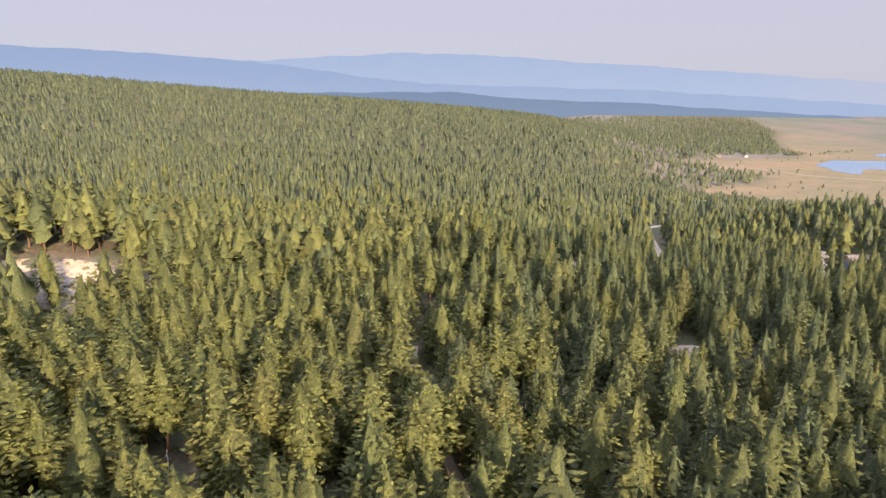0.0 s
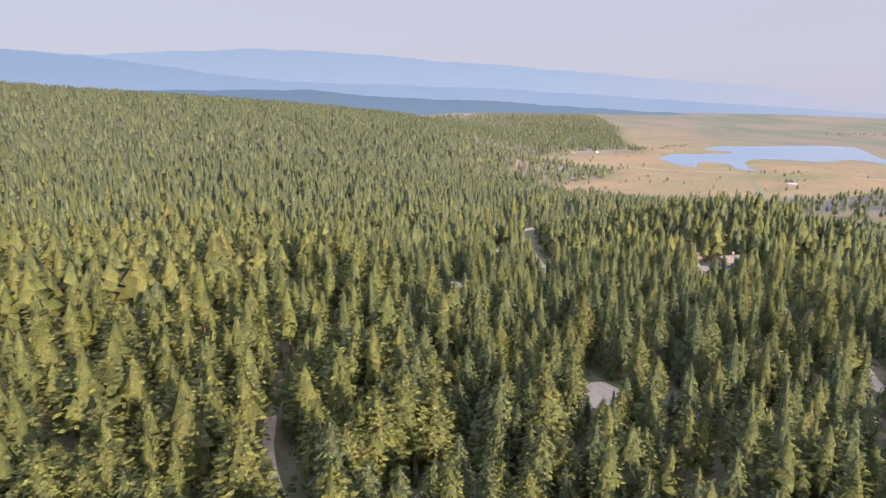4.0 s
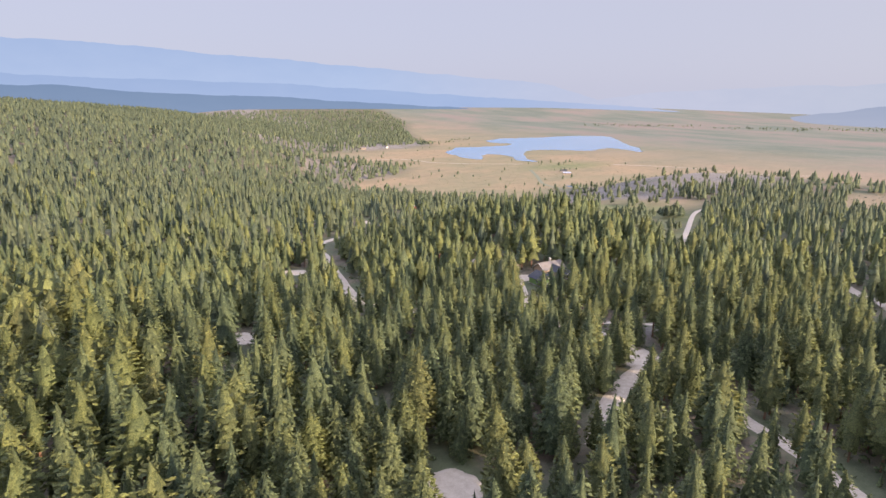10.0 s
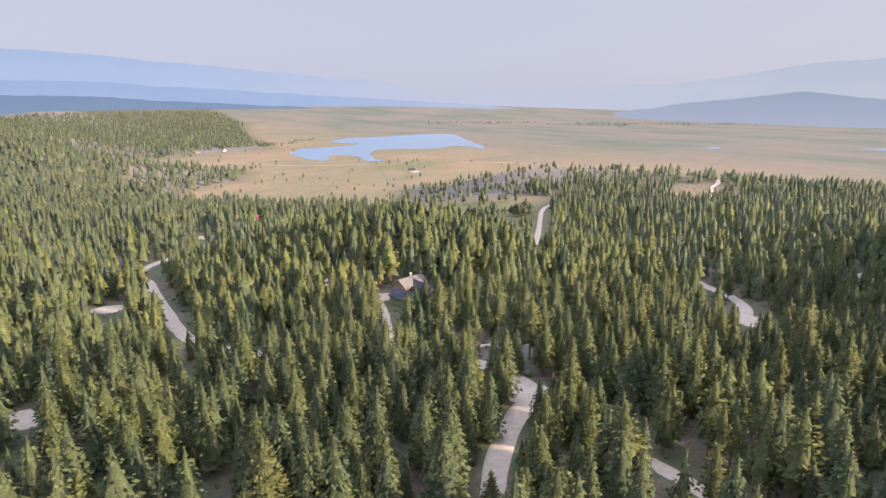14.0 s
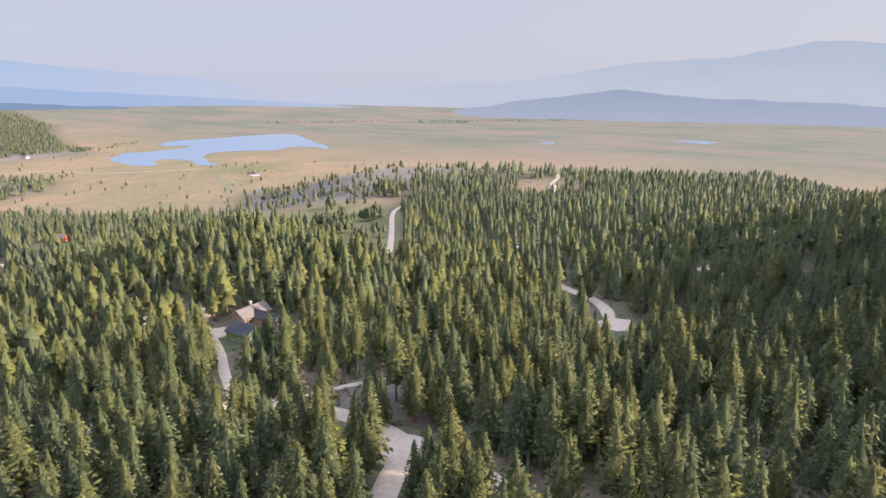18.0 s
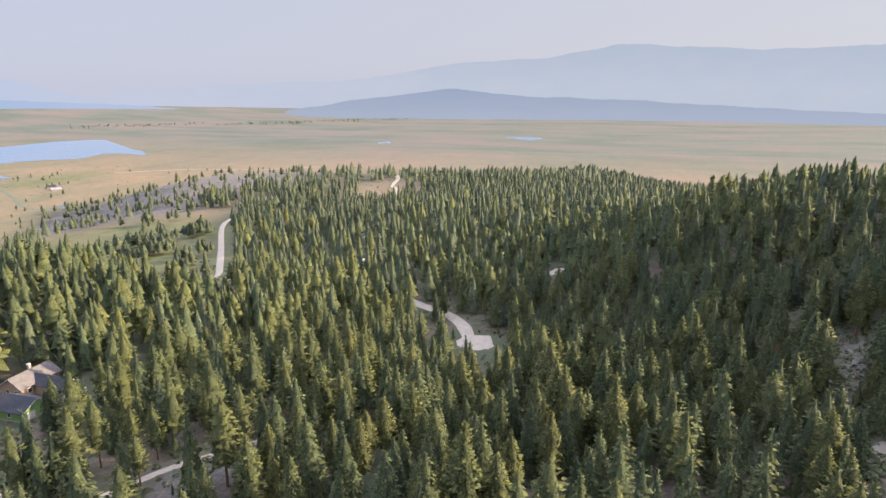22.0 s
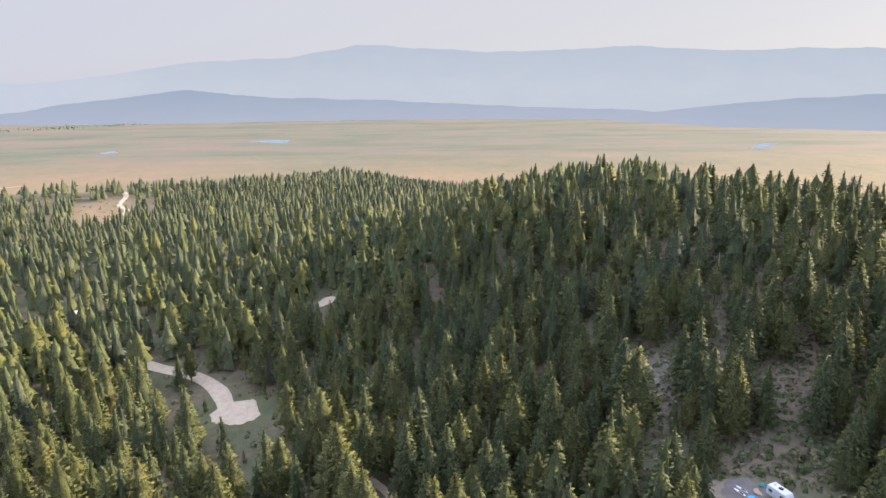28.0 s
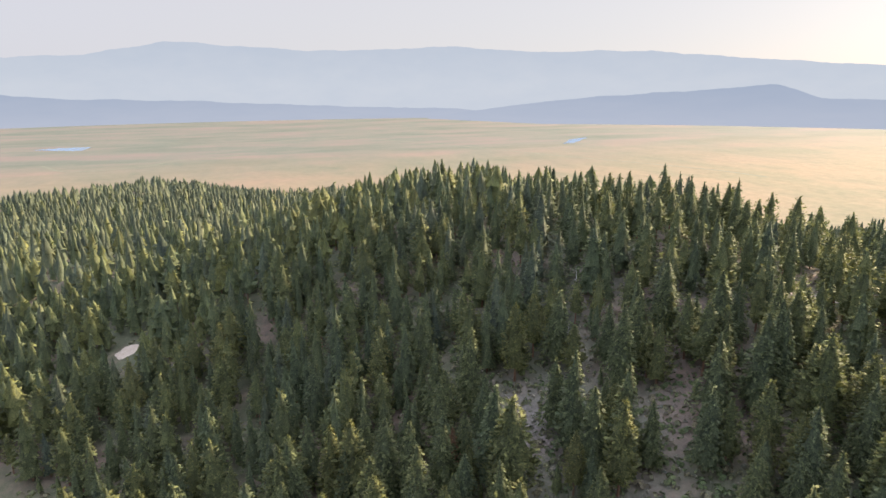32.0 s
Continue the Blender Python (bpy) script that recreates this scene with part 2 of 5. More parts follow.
MAT_DEAD = foliage("rusty_needles", [(0.0, (0.26, 0.15, 0.075)), (0.5, (0.31, 0.18, 0.09)), (1.0, (0.24, 0.145, 0.08))], 0.3)
MAT_SHRUB = foliage("shrub_leaves", [(0.0, (0.10, 0.135, 0.055)), (0.4, (0.14, 0.17, 0.07)), (0.8, (0.19, 0.19, 0.10)), (1.0, (0.24, 0.21, 0.13))])
MAT_SAGE = foliage("dry_sage_leaves", [(0.0, (0.17, 0.18, 0.13)), (0.5, (0.24, 0.235, 0.17)), (1.0, (0.30, 0.27, 0.20))], 0.3)
MAT_BARK = surface("pine_bark", (0.10, 0.055, 0.032), (0.27, 0.15, 0.085), 1.6, 0.9, 6, 0.6, stretch=(1, 1, 0.3))
MAT_GREYBARK = surface("grey_bark", (0.09, 0.075, 0.06), (0.2, 0.17, 0.14), 1.6, 0.9, 6, 0.6, stretch=(1, 1, 0.3))
MAT_GRAVEL = surface("pale_gravel", (0.40, 0.315, 0.225), (0.60, 0.50, 0.375), 0.5, 0.95, 12, 0.5)
MAT_DARKGRAVEL = surface("dark_gravel", (0.13, 0.12, 0.11), (0.24, 0.22, 0.2), 0.4, 0.95, 10, 0.5)


# ---- mesh helpers ----
def mesh_of(name, verts, quads, tints=None, smooth=False, tip_shades=None, normals=None):
    """One mesh from arrays of corners and of four-cornered faces (three where the last two agree)."""
    verts, quads = np.asarray(verts, dtype=np.float32), np.asarray(quads, dtype=np.int32)
    me = bpy.data.meshes.new(name)
    if len(quads) and (quads[:, 2] == quads[:, 3]).any():
        tri = quads[:, 2] == quads[:, 3]
        loops = np.concatenate([quads[~tri].ravel(), quads[tri][:, :3].ravel()])
        totals = np.concatenate([np.full((~tri).sum(), 4), np.full(tri.sum(), 3)])
    else:
        loops, totals = quads.ravel(), np.full(len(quads), 4)
    me.vertices.add(len(verts))
    me.vertices.foreach_set("co", verts.ravel())
    me.loops.add(len(loops))
    me.loops.foreach_set("vertex_index", loops.astype(np.int32))
    me.polygons.add(len(totals))
    me.polygons.foreach_set("loop_start", np.concatenate([[0], np.cumsum(totals)[:-1]]).astype(np.int32))
    me.polygons.foreach_set("use_smooth", np.full(len(totals), smooth))
    if tints is not None:
        me.attributes.new("tint", "FLOAT", "POINT").data.foreach_set("value", np.asarray(tints, dtype=np.float32))
    if tip_shades is not None:
        me.attributes.new("tip_shade", "FLOAT", "POINT").data.foreach_set("value", np.asarray(tip_shades, dtype=np.float32))
    me.update(calc_edges=True)
    me.validate()
    if normals is not None:
        me.normals_split_custom_set_from_vertices(np.asarray(normals, dtype=np.float32))
    return me


def part(name, data, material, parent=None, label=""):
    """Links a bmesh or mesh as one object under a thing."""
    if isinstance(data, bmesh.types.BMesh):
        me = bpy.data.meshes.new(name)
        data.to_mesh(me)
        data.free()
        data = me
    if not data.materials:
        data.materials.append(material)
    ob = new(name, data)
    if parent is not None:
        ob.parent = parent
    if label:
        ob["label"] = label
    return ob


def thing(name, m, label, category, group="", kind=""):
    ob = new(name)
    ob.matrix_world = m
    return tagged(ob, label, category, group, kind)


# ---- the lie of the land ----
# edge of the grassland, from the far end round the headland to the south
EDGE = [(2150, 4800), (2000, 4300), (1700, 3250), (1480, 2850), (1230, 2300), (1180, 2090), (900, 2010), (640, 2010), (560, 1690), (680, 1610), (790, 1540), (690, 1430), (540, 1380), (490, 1250), (640, 1060), (710, 940),
        (900, 1070), (1160, 1000), (1270, 760), (1310, 480), (1490, 350), (1500, 120), (1180, -60), (960, -190), (800, -420), (700, -640), (560, -1100), (400, -2000), (300, -4700)]
# hills and hollows: x, y, spread, height
HILLS = [
    (-200, -600, 900, 149.3),
    (-1400, 2200, 900, 107.7),
    (475, 60, 95, 44.2),
    (-20, 105, 95, -16.7),
    (205, -20, 60, 13.2),
    (345, 190, 60, -9.4),
    (200, 2600, 900, 98.6),
    (-1200, 840, 420, 54.6),
    (1440, 840, 420, 47.6),
    (1100, -300, 200, -41.1),
    (-180, 295, 60, 19.3),
    (310, 435, 60, 32.0),
    (610, 330, 95, 12.6),
    (160, -75, 95, 35.0),
    (345, 15, 60, 18.2),
    (205, 240, 95, 10.4),
    (1000, 2380, 420, -56.1),
    (-1800, 1800, 900, 137.7),
    (-75, 120, 60, 12.2),
    (30, 330, 60, 11.7),
    (700, 0, 200, 21.3),
    (-1800, 3000, 900, 74.8),
    (-540, 620, 420, 15.3),
    (500, 1100, 200, -39.5),
    (-1200, 2600, 420, -60.6),
    (540, -270, 110, -13.3),
    (640, -420, 190, -42.9),
    (475, 50, 45, 1.6),
    (372, -4, 42, 11.2),
    (420, 10, 45, -4.9),
    (340, -30, 40, -2.6),
    (520, 100, 50, -5.2),
    (430, -60, 60, -4.9),
    (360, -120, 70, -1.7),
]


def shore(x, y):
    """Metres inside the upland (negative on the grassland)."""
    d, inside = np.full(x.shape, 1e9), np.zeros(x.shape, dtype=bool)
    ring = EDGE + [(-5200, -4700), (-5200, 4800)]
    for i, (ax, ay) in enumerate(ring):
        bx, by = ring[(i + 1) % len(ring)]
        vx, vy = bx - ax, by - ay
        if i < len(EDGE) - 1:
            t = np.clip(((x - ax) * vx + (y - ay) * vy) / (vx * vx + vy * vy), 0, 1)
            d = np.minimum(d, np.hypot(x - ax - t * vx, y - ay - t * vy))
        if by != ay:
            inside ^= ((ay > y) != (by > y)) & (x < ax + (y - ay) * vx / vy)
    return np.where(inside, d, -d)


def rise(d):
    t = np.clip((d + 15) / 240, 0, 1)
    return t * t * (3 - 2 * t)


def height(x, y):
    x, y = np.asarray(x, dtype=float), np.asarray(y, dtype=float)
    up = rise(shore(x, y))
    z = 0
    for a, b, s, h in HILLS:
        z = z + h * np.exp(-((x - a) ** 2 + (y - b) ** 2) / (2 * s * s))
    t = np.clip((np.hypot(x - 100, y - 130) - 2900) / 1900, 0, 1)
    far = np.clip((76 - np.degrees(np.arctan2(x - 80, y - 130))) / 36, 0, 1)
    # the upland sinks towards the headland and the far end of the grassland
    sink = np.clip((x - 450) / 600, 0, 1) * np.clip((y - 1750) / 450, 0, 1)
    return z * up * (1 - 0.8 * sink) + 80 * t * t * np.maximum(1 - up, sink * (y > 2300)) * far


def ground_at(x, y):
    return float(height(np.array([x]), np.array([y]))[0])


# ---- roads and clearings: width, then points of the centre line ----
ROADS = {
    "main": (3.6, [(75, -90), (66, -20), (48, 40), (22, 92), (5, 135), (-8, 185), (-11, 205), (-11, 222)]),
    "track": (4.5, [(20, 172), (28, 179), (44, 194), (62, 202), (90, 211)]),
    "bend": (7.0, [(132, 208), (149, 221), (170, 232), (188, 239), (195, 257), (196, 272), (193, 290), (188, 305), (173, 312), (158, 330), (142, 372), (146, 409), (154, 441), (163, 478), (175, 521), (190, 575), (256, 632), (330, 700)]),
    "fork": (5.2, [(190, 238), (192, 227), (184, 209), (176, 195), (172, 178), (160, 150), (140, 112), (110, 78), (66, -20)]),
    "drive": (4.0, [(189, 306), (205, 330), (219, 349), (229, 368), (236, 385), (232, 404), (218, 414)]),
    "east": (6.8, [(424, 298), (414, 288), (399, 271), (387, 253), (372, 240), (354, 232), (346, 228)]),
    "valley": (5.6, [(850, 640), (770, 612), (706, 598), (655, 576), (546, 500), (457, 438)]),
    "path": (3.0, [(200, 288), (216, 280), (231, 268), (250, 256), (266, 264)]),
    "meadow": (4.0, [(457, 438), (434, 428), (414, 440), (420, 458), (442, 488), (474, 525)]),
    "gully": (2.5, [(296, 182), (282, 175), (270, 172), (258, 172)]),
    "hillroad": (4.5, [(306, 8), (296, 0), (283, -12), (250, -35)]),
    "bench": (7.0, [(1361, 639), (1180, 590), (1064, 530), (986, 510), (937, 483), (860, 478), (800, 470)]),
}
# pads of bare gravel: x, y, radius
PADS = [(90, 214, 9), (352, 229, 9), (70, 328, 8), (137, 478, 9), (256, 99.8, 4.4), (251, 95.8, 5.0), (245.5, 91.2, 4.6), (258, 259, 7), (437, 203, 5), (230, 404, 8), (237, 389, 8), (186, 240, 8.5), (285, 690, 12), (231, 366, 6), (472, 342, 5.5), (563, 370, 4.5)]


# strips opened to the camera's view of roads and slopes: half width, share of trees left, points of the middle line
VIEW_STRIPS = [
    (9, 0.02, [(660, 578), (560, 505), (456, 436), (395, 392), (358, 364)]),
    (7, 0.03, [(194, 578), (166, 485), (150, 415), (133, 365), (122, 340)]),
    (9, 0.04, [(138, 482), (124, 430), (114, 394)]),
    (6, 0.05, [(474, 343), (458, 339)]),
    (4, 0.1, [(563, 370), (550, 366)]),
    (9, 0.02, [(352, 226), (328, 217), (302, 212)]),
    (9, 0.02, [(373, 241), (350, 233), (328, 227)]),
    (8, 0.03, [(394, 264), (374, 257), (350, 249)]),
    (34, 0.08, [(865, 480), (1000, 530)]),
    (16, 0.3, [(905, 440), (1010, 475)]),
    (5, 0.25, [(326, 71), (306, 88), (286, 103), (273, 113)]),
    (5, 0.2, [(290, 66), (284, 72), (273, 80), (262, 90)]),
    (6, 0.10, [(438, 203), (408, 200)]),
    (4, 0.15, [(344, 106), (322, 112)]),
    (6, 0.05, [(70, 328), (54, 290)]),
    (8, 0.03, [(236, 350), (218, 328), (208, 316)]),
    (5, 0.2, [(90, 216), (80, 200)]),
    (5, 0.05, [(-9, 202), (-7, 172)]),
    (5, 0.05, [(24, 188), (22, 170)]),
    (13, 0.04, [(-172, 252), (-150, 252), (-132, 240)]),
    (9, 0.10, [(-140, 236), (-128, 218)]),
    (7, 0.2, [(-118, 188), (-110, 172)]),
    (5, 0.1, [(-6, 270), (-4, 250)]),
    (4, 0.3, [(168, 190), (150, 178)]),
    (20, 0.08, [(398, 788), (362, 765), (335, 712)]),
    (9, 0.1, [(262, 640), (300, 727)]),
]
# meadow behind the wooded knoll, down to the straight of the valley road
MEADOW = [(483, 604), (350, 412), (330, 380), (362, 372), (430, 416), (470, 436), (660, 568), (690, 640), (600, 740), (540, 700)]


def view_keep(x, y):
    """Share of trees left standing in the strips opened to view and the meadow."""
    k = np.ones(x.shape)
    for half, left, pts in VIEW_STRIPS:
        d = np.full(x.shape, 1e9)
        for (ax, ay), (bx, by) in zip(pts, pts[1:]):
            vx, vy = bx - ax, by - ay
            t = np.clip(((x - ax) * vx + (y - ay) * vy) / (vx * vx + vy * vy), 0, 1)
            d = np.minimum(d, np.hypot(x - ax - t * vx, y - ay - t * vy))
        k = np.where(d < half, np.minimum(k, left), k)
    inside = np.zeros(x.shape, dtype=bool)
    for (ax, ay), (bx, by) in zip(MEADOW, MEADOW[1:] + MEADOW[:1]):
        if ay != by:
            inside ^= ((ay > y) != (by > y)) & (x < ax + (y - ay) * (bx - ax) / (by - ay))
    return np.where(inside, np.minimum(k, 0.02 + 0.4 * (hash_noise(x, y, 26, 29) > 0.74)), k), inside


def road_distance(x, y, names=()):
    d = np.full(x.shape, 1e9)
    for w, pts in [ROADS[k] for k in (names or ROADS)]:
        for (ax, ay), (bx, by) in zip(pts, pts[1:]):
            vx, vy = bx - ax, by - ay
            t = np.clip(((x - ax) * vx + (y - ay) * vy) / (vx * vx + vy * vy), 0, 1)
            d = np.minimum(d, np.hypot(x - ax - t * vx, y - ay - t * vy) - w / 2)
    for px, py, r in (PADS if not names else PADS[1:3] + PADS[4:7]):
        d = np.minimum(d, np.hypot(x - px, y - py) - r)
    return d


def spread(x0, a, b, x1, fine, growth):
    """Steps that are fine between a and b and widen outside."""
    mid = list(np.arange(a, b + 0.1, fine))
    lo, hi, s = [], [], fine
    v = a
    while v > x0:
        s *= growth
        v -= s
        lo.append(v)
    v, s = mid[-1], fine
    while v < x1:
        s *= growth
        v += s
        hi.append(v)
    return np.array(lo[::-1] + mid + hi)


def hash_noise(x, y, scale, seed=0):
    """Smooth value noise on the plan, 0 to 1."""
    u, v = x / scale, y / scale
    iu, iv = np.floor(u), np.floor(v)
    fu, fv = u - iu, v - iv
    fu, fv = fu * fu * (3 - 2 * fu), fv * fv * (3 - 2 * fv)

    def at(a, b):
        s = np.sin(a * 127.1 + b * 311.7 + seed * 74.7) * 43758.5453
        return s - np.floor(s)
    return (at(iu, iv) * (1 - fu) + at(iu + 1, iv) * fu) * (1 - fv) + (at(iu, iv + 1) * (1 - fu) + at(iu + 1, iv + 1) * fu) * fv


def openness(x, y):
    """0 in closed forest, 1 on open dry ground."""
    d = shore(x, y)
    o = np.clip((np.where(y < 480, 90, 170) - d) / np.where(y < 480, 60, 110), 0, 1) * (y < 1000) * (x > 760)
    o = np.maximum(o, np.clip(1 - np.hypot((x - 302) / 26, (y - 96) / 11), 0, 1) * 0.9)
    o = np.maximum(o, np.clip(1.1 - np.hypot((x - 345) / 22, (y - 48) / 14), 0, 1) * 0.6)
    o = np.maximum(o, np.clip(1.2 - np.hypot((x - 253) / 15, (y - 97) / 12), 0, 1) * 0.6)
    o = np.maximum(o, np.clip(1.3 - np.hypot((x + 138) / 30, (y - 246) / 22), 0, 1) * 1.5)
    o = np.maximum(o, np.clip(1.2 - np.hypot((x - 216) / 26, (y - 268) / 14), 0, 1) * 0.9)
    o = np.maximum(o, np.clip(1.5 - np.hypot((x - 860) / 110, (y - 790) / 80) ** 1.5, 0, 1))
    o = np.maximum(o, np.clip(1.4 - np.hypot((x - 925 - 0.35 * (y - 505)) / 100, (y - 505) / 48), 0, 1))
    # bare strips on the slope of the ridge
    for ax, ay, bx, by, w in ((372, 46, 338, 68, 6), (338, 68, 312, 83, 7), (312, 83, 282, 108, 8), (290, 72, 258, 96, 7), (342, 12, 320, 30, 10)):
        vx, vy = bx - ax, by - ay
        t = np.clip(((x - ax) * vx + (y - ay) * vy) / (vx * vx + vy * vy), 0, 1)
        o = np.maximum(o, np.clip(1.5 - np.hypot(x - ax - t * vx, y - ay - t * vy) / w, 0, 1) * 0.3)
    # pale dry strips down the slope of the ridge
    slope = np.clip(1.2 - np.hypot((x - 315) / 75, (y - 50) / 75), 0, 1)
    o = np.maximum(o, slope * np.clip((hash_noise(x + 0.5 * y, 0.35 * y, 15, 51) - 0.5) * 6, 0, 1) * 0.15)
    return np.clip(o, 0, 1)


def dry_meadow(x, y):
    """Open grass between the edge of the closed forest and the foot of the bench."""
    return np.clip((x - 545) / 30, 0, 1) * np.clip((y - 595) / 30, 0, 1) * np.clip((1010 - y) / 40, 0, 1) * np.clip((800 - x) / 60, 0, 1)


def build_ground():
    xs, ys = spread(-4800, -230, 640, 5150, 7.0, 1.04), spread(-4700, -130, 560, 4950, 7.0, 1.045)
    gx, gy = np.meshgrid(xs, ys)
    x, y = gx.ravel(), gy.ravel()
    z = height(x, y)
    r = np.hypot(x - 100, y - 130)
    z = z + (hash_noise(x, y, 17, 3) - 0.5) * 1.2 * np.clip(shore(x, y) / 200, 0, 1) * np.clip(road_distance(x, y) / 12, 0, 1) * (r < 900)
    nx, ny = len(xs), len(ys)
    i = np.arange(nx * ny).reshape(ny, nx)
    quads = np.stack([i[:-1, :-1], i[:-1, 1:], i[1:, 1:], i[1:, :-1]], axis=-1).reshape(-1, 4)
    me = mesh_of("ground", np.stack([x, y, z], 1), quads, smooth=True)
    d = shore(x, y)
    cover = np.zeros((len(x), 4), dtype=np.float32)
    cover[:, 0] = np.maximum(np.maximum(np.clip((10 - d) / 45, 0, 1), 0.6 * dry_meadow(x, y)), 0.4 * view_keep(x, y)[1])
    # straw cover round the bench road, standing for an inlet of the plain
    flat = np.clip(1.5 - np.hypot((x - 935 - 0.35 * (y - 505)) / 100, (y - 505) / 52), 0, 1)
    cover[:, 0] = np.maximum(cover[:, 0], 0.9 * flat)
    bench = np.clip((x - 690 + 0.3 * (y - 700)) / 50, 0, 1) * np.clip((y - 660) / 40, 0, 1) * np.clip((1260 - x) / 60, 0, 1) * np.clip((d + 8) / 30, 0, 1)
    cover[:, 1] = np.maximum(openness(x, y) * (d > 0), 0.95 * bench) * np.clip(0.4 + hash_noise(x, y, 40, 9), 0, 1) * (1 - 0.85 * flat)
    meadow = np.maximum(np.clip(1.3 - np.hypot((x - 600) / 110, (y - 640) / 90), 0, 1) * (0.4 + 0.5 * hash_noise(x, y, 45, 19)), np.clip(1.3 - np.hypot((x - 1180) / 150, (y - 1370) / 60), 0, 1) * 0.7)
    meadow = np.maximum(meadow, np.clip(1.4 - np.hypot((x - 362) / 36, (y - 752) / 40), 0, 1) * 0.6)
    verge = np.clip(1 - road_distance(x, y) / 9, 0, 1) * hash_noise(x, y, 25, 5) * (d > 60) * 0.4
    cover[:, 2] = np.maximum(np.maximum(meadow, verge), view_keep(x, y)[1] * (0.35 + 0.5 * hash_noise(x, y, 30, 23)))
    cover[:, 3] = 1
    layer = me.color_attributes.new("cover", "FLOAT_COLOR", "POINT")
    layer.data.foreach_set("color", cover.ravel())
    me.materials.append(MAT_GROUND)
    return tagged(new("ground", me), "forested hills of brown needle litter above straw-coloured grassland", "ground", kind="structure")


build_ground()


def smooth_line(pts, step):
    """Points along a rounded line through pts."""
    p = np.array(pts, dtype=float)
    p = np.vstack([2 * p[0] - p[1], p, 2 * p[-1] - p[-2]])
    out = []
    for a, b, c, d in zip(p, p[1:], p[2:], p[3:]):
        n = max(2, int(np.hypot(*(c - b)) / step))
        for k in range(n):
            t = k / n
            out.append(0.5 * (2 * b + (c - a) * t + (2 * a - 5 * b + 4 * c - d) * t * t + (3 * b - a - 3 * c + d) * t ** 3))
    out.append(p[-2])
    return np.array(out)


def build_road(name, width, pts, material, label, lift=0.22):
    """A gravel band laid over the ground: crowned, with two wheel ruts and ragged shoulders."""
    c = smooth_line(pts, 3.0)
    t = np.gradient(c, axis=0)
    t /= np.hypot(t[:, 0], t[:, 1])[:, None]
    nrm = np.stack([t[:, 1], -t[:, 0]], 1)
    across = np.array([-0.5, -0.36, -0.22, -0.08, 0.08, 0.22, 0.36, 0.5])
    drop = np.array([-0.30, 0.0, -0.05, 0.03, 0.03, -0.05, 0.0, -0.30])
    rag = 1 + 0.22 * (hash_noise(c[:, 0], c[:, 1], 9, 4) - 0.4)
    v = []
    for k, (o, dz) in enumerate(zip(across, drop)):
        q = c + nrm * (o * width * rag)[:, None]
        v.append(np.column_stack([q, height(q[:, 0], q[:, 1]) + lift + dz]))
    v = np.stack(v, 1)
    n, m = v.shape[:2]
    i = np.arange(n * m).reshape(n, m)
    quads = np.stack([i[:-1, :-1], i[:-1, 1:], i[1:, 1:], i[1:, :-1]], axis=-1).reshape(-1, 4)
    me = mesh_of(name, v.reshape(-1, 3), quads, smooth=True)
    me.materials.append(material)
    return tagged(new(name, me), label, "road", kind="structure")


def build_pad(name, x, y, r, material, label, lift=0.28):
    """A patch of bare gravel with an uneven rim."""
    rings, n = 5, 72
    v, q = [(x, y)], []
    for k in range(1, rings + 1):
        for j in range(n):
            a = 2 * math.pi * j / n
            rag = float(hash_noise(np.array([x + r * math.cos(a)]), np.array([y + r * math.sin(a)]), 0.45 * r, 17)[0]) + 0.35 * float(hash_noise(np.array([x + r * math.cos(a)]), np.array([y + r * math.sin(a)]), 1.3, 18)[0])
            rr = r * k / rings * (1 + 0.42 * (rag - 0.68) * k / rings)
            v.append((x + rr * math.cos(a), y + rr * math.sin(a)))
    v = np.array(v)
    z = height(v[:, 0], v[:, 1]) + lift
    z[-n:] -= 0.35
    for j in range(n):
        q.append((0, 1 + j, 1 + (j + 1) % n, 1 + (j + 1) % n))
        for k in range(rings - 1):
            a, b = 1 + k * n + j, 1 + k * n + (j + 1) % n
            q.append((a, a + n, b + n, b))
    me = mesh_of(name, np.column_stack([v, z]), q, smooth=True)
    me.materials.append(material)
    return tagged(new(name, me), label, "gravel patch", kind="structure")


for key, (w, pts) in ROADS.items():
    build_road("road", w, pts, MAT_GRAVEL, "pale dusty gravel road winding between the trees")
MAT_SAND = surface("dusty_sand", (0.19, 0.155, 0.115), (0.36, 0.30, 0.225), 0.3, 0.95, 9, 0.5)
MAT_BANK = surface("dry_sandy_bank", (0.36, 0.27, 0.17), (0.60, 0.47, 0.32), 0.25, 0.95, 9, 0.5)
build_road("sand_bank", 17.0, [(-186, 246), (-170, 255), (-154, 257), (-140, 249), (-128, 236), (-122, 222)], MAT_BANK, "bare sandy bank with dry grass in evening sun")
for x, y, r in ((257, 102, 4.6), (251.5, 99.5, 4.8), (245.5, 95, 4.4)):
    build_pad("sand_patch", x, y, r, MAT_SAND, "dusty sandy ground worn bare round the camp", 0.17)
for x, y, r in PADS:
    build_pad("pavement", x, y, r, MAT_DARKGRAVEL if 240 < x < 258 and y < 101 else MAT_GRAVEL, "bare patch of compacted gravel in a forest clearing")


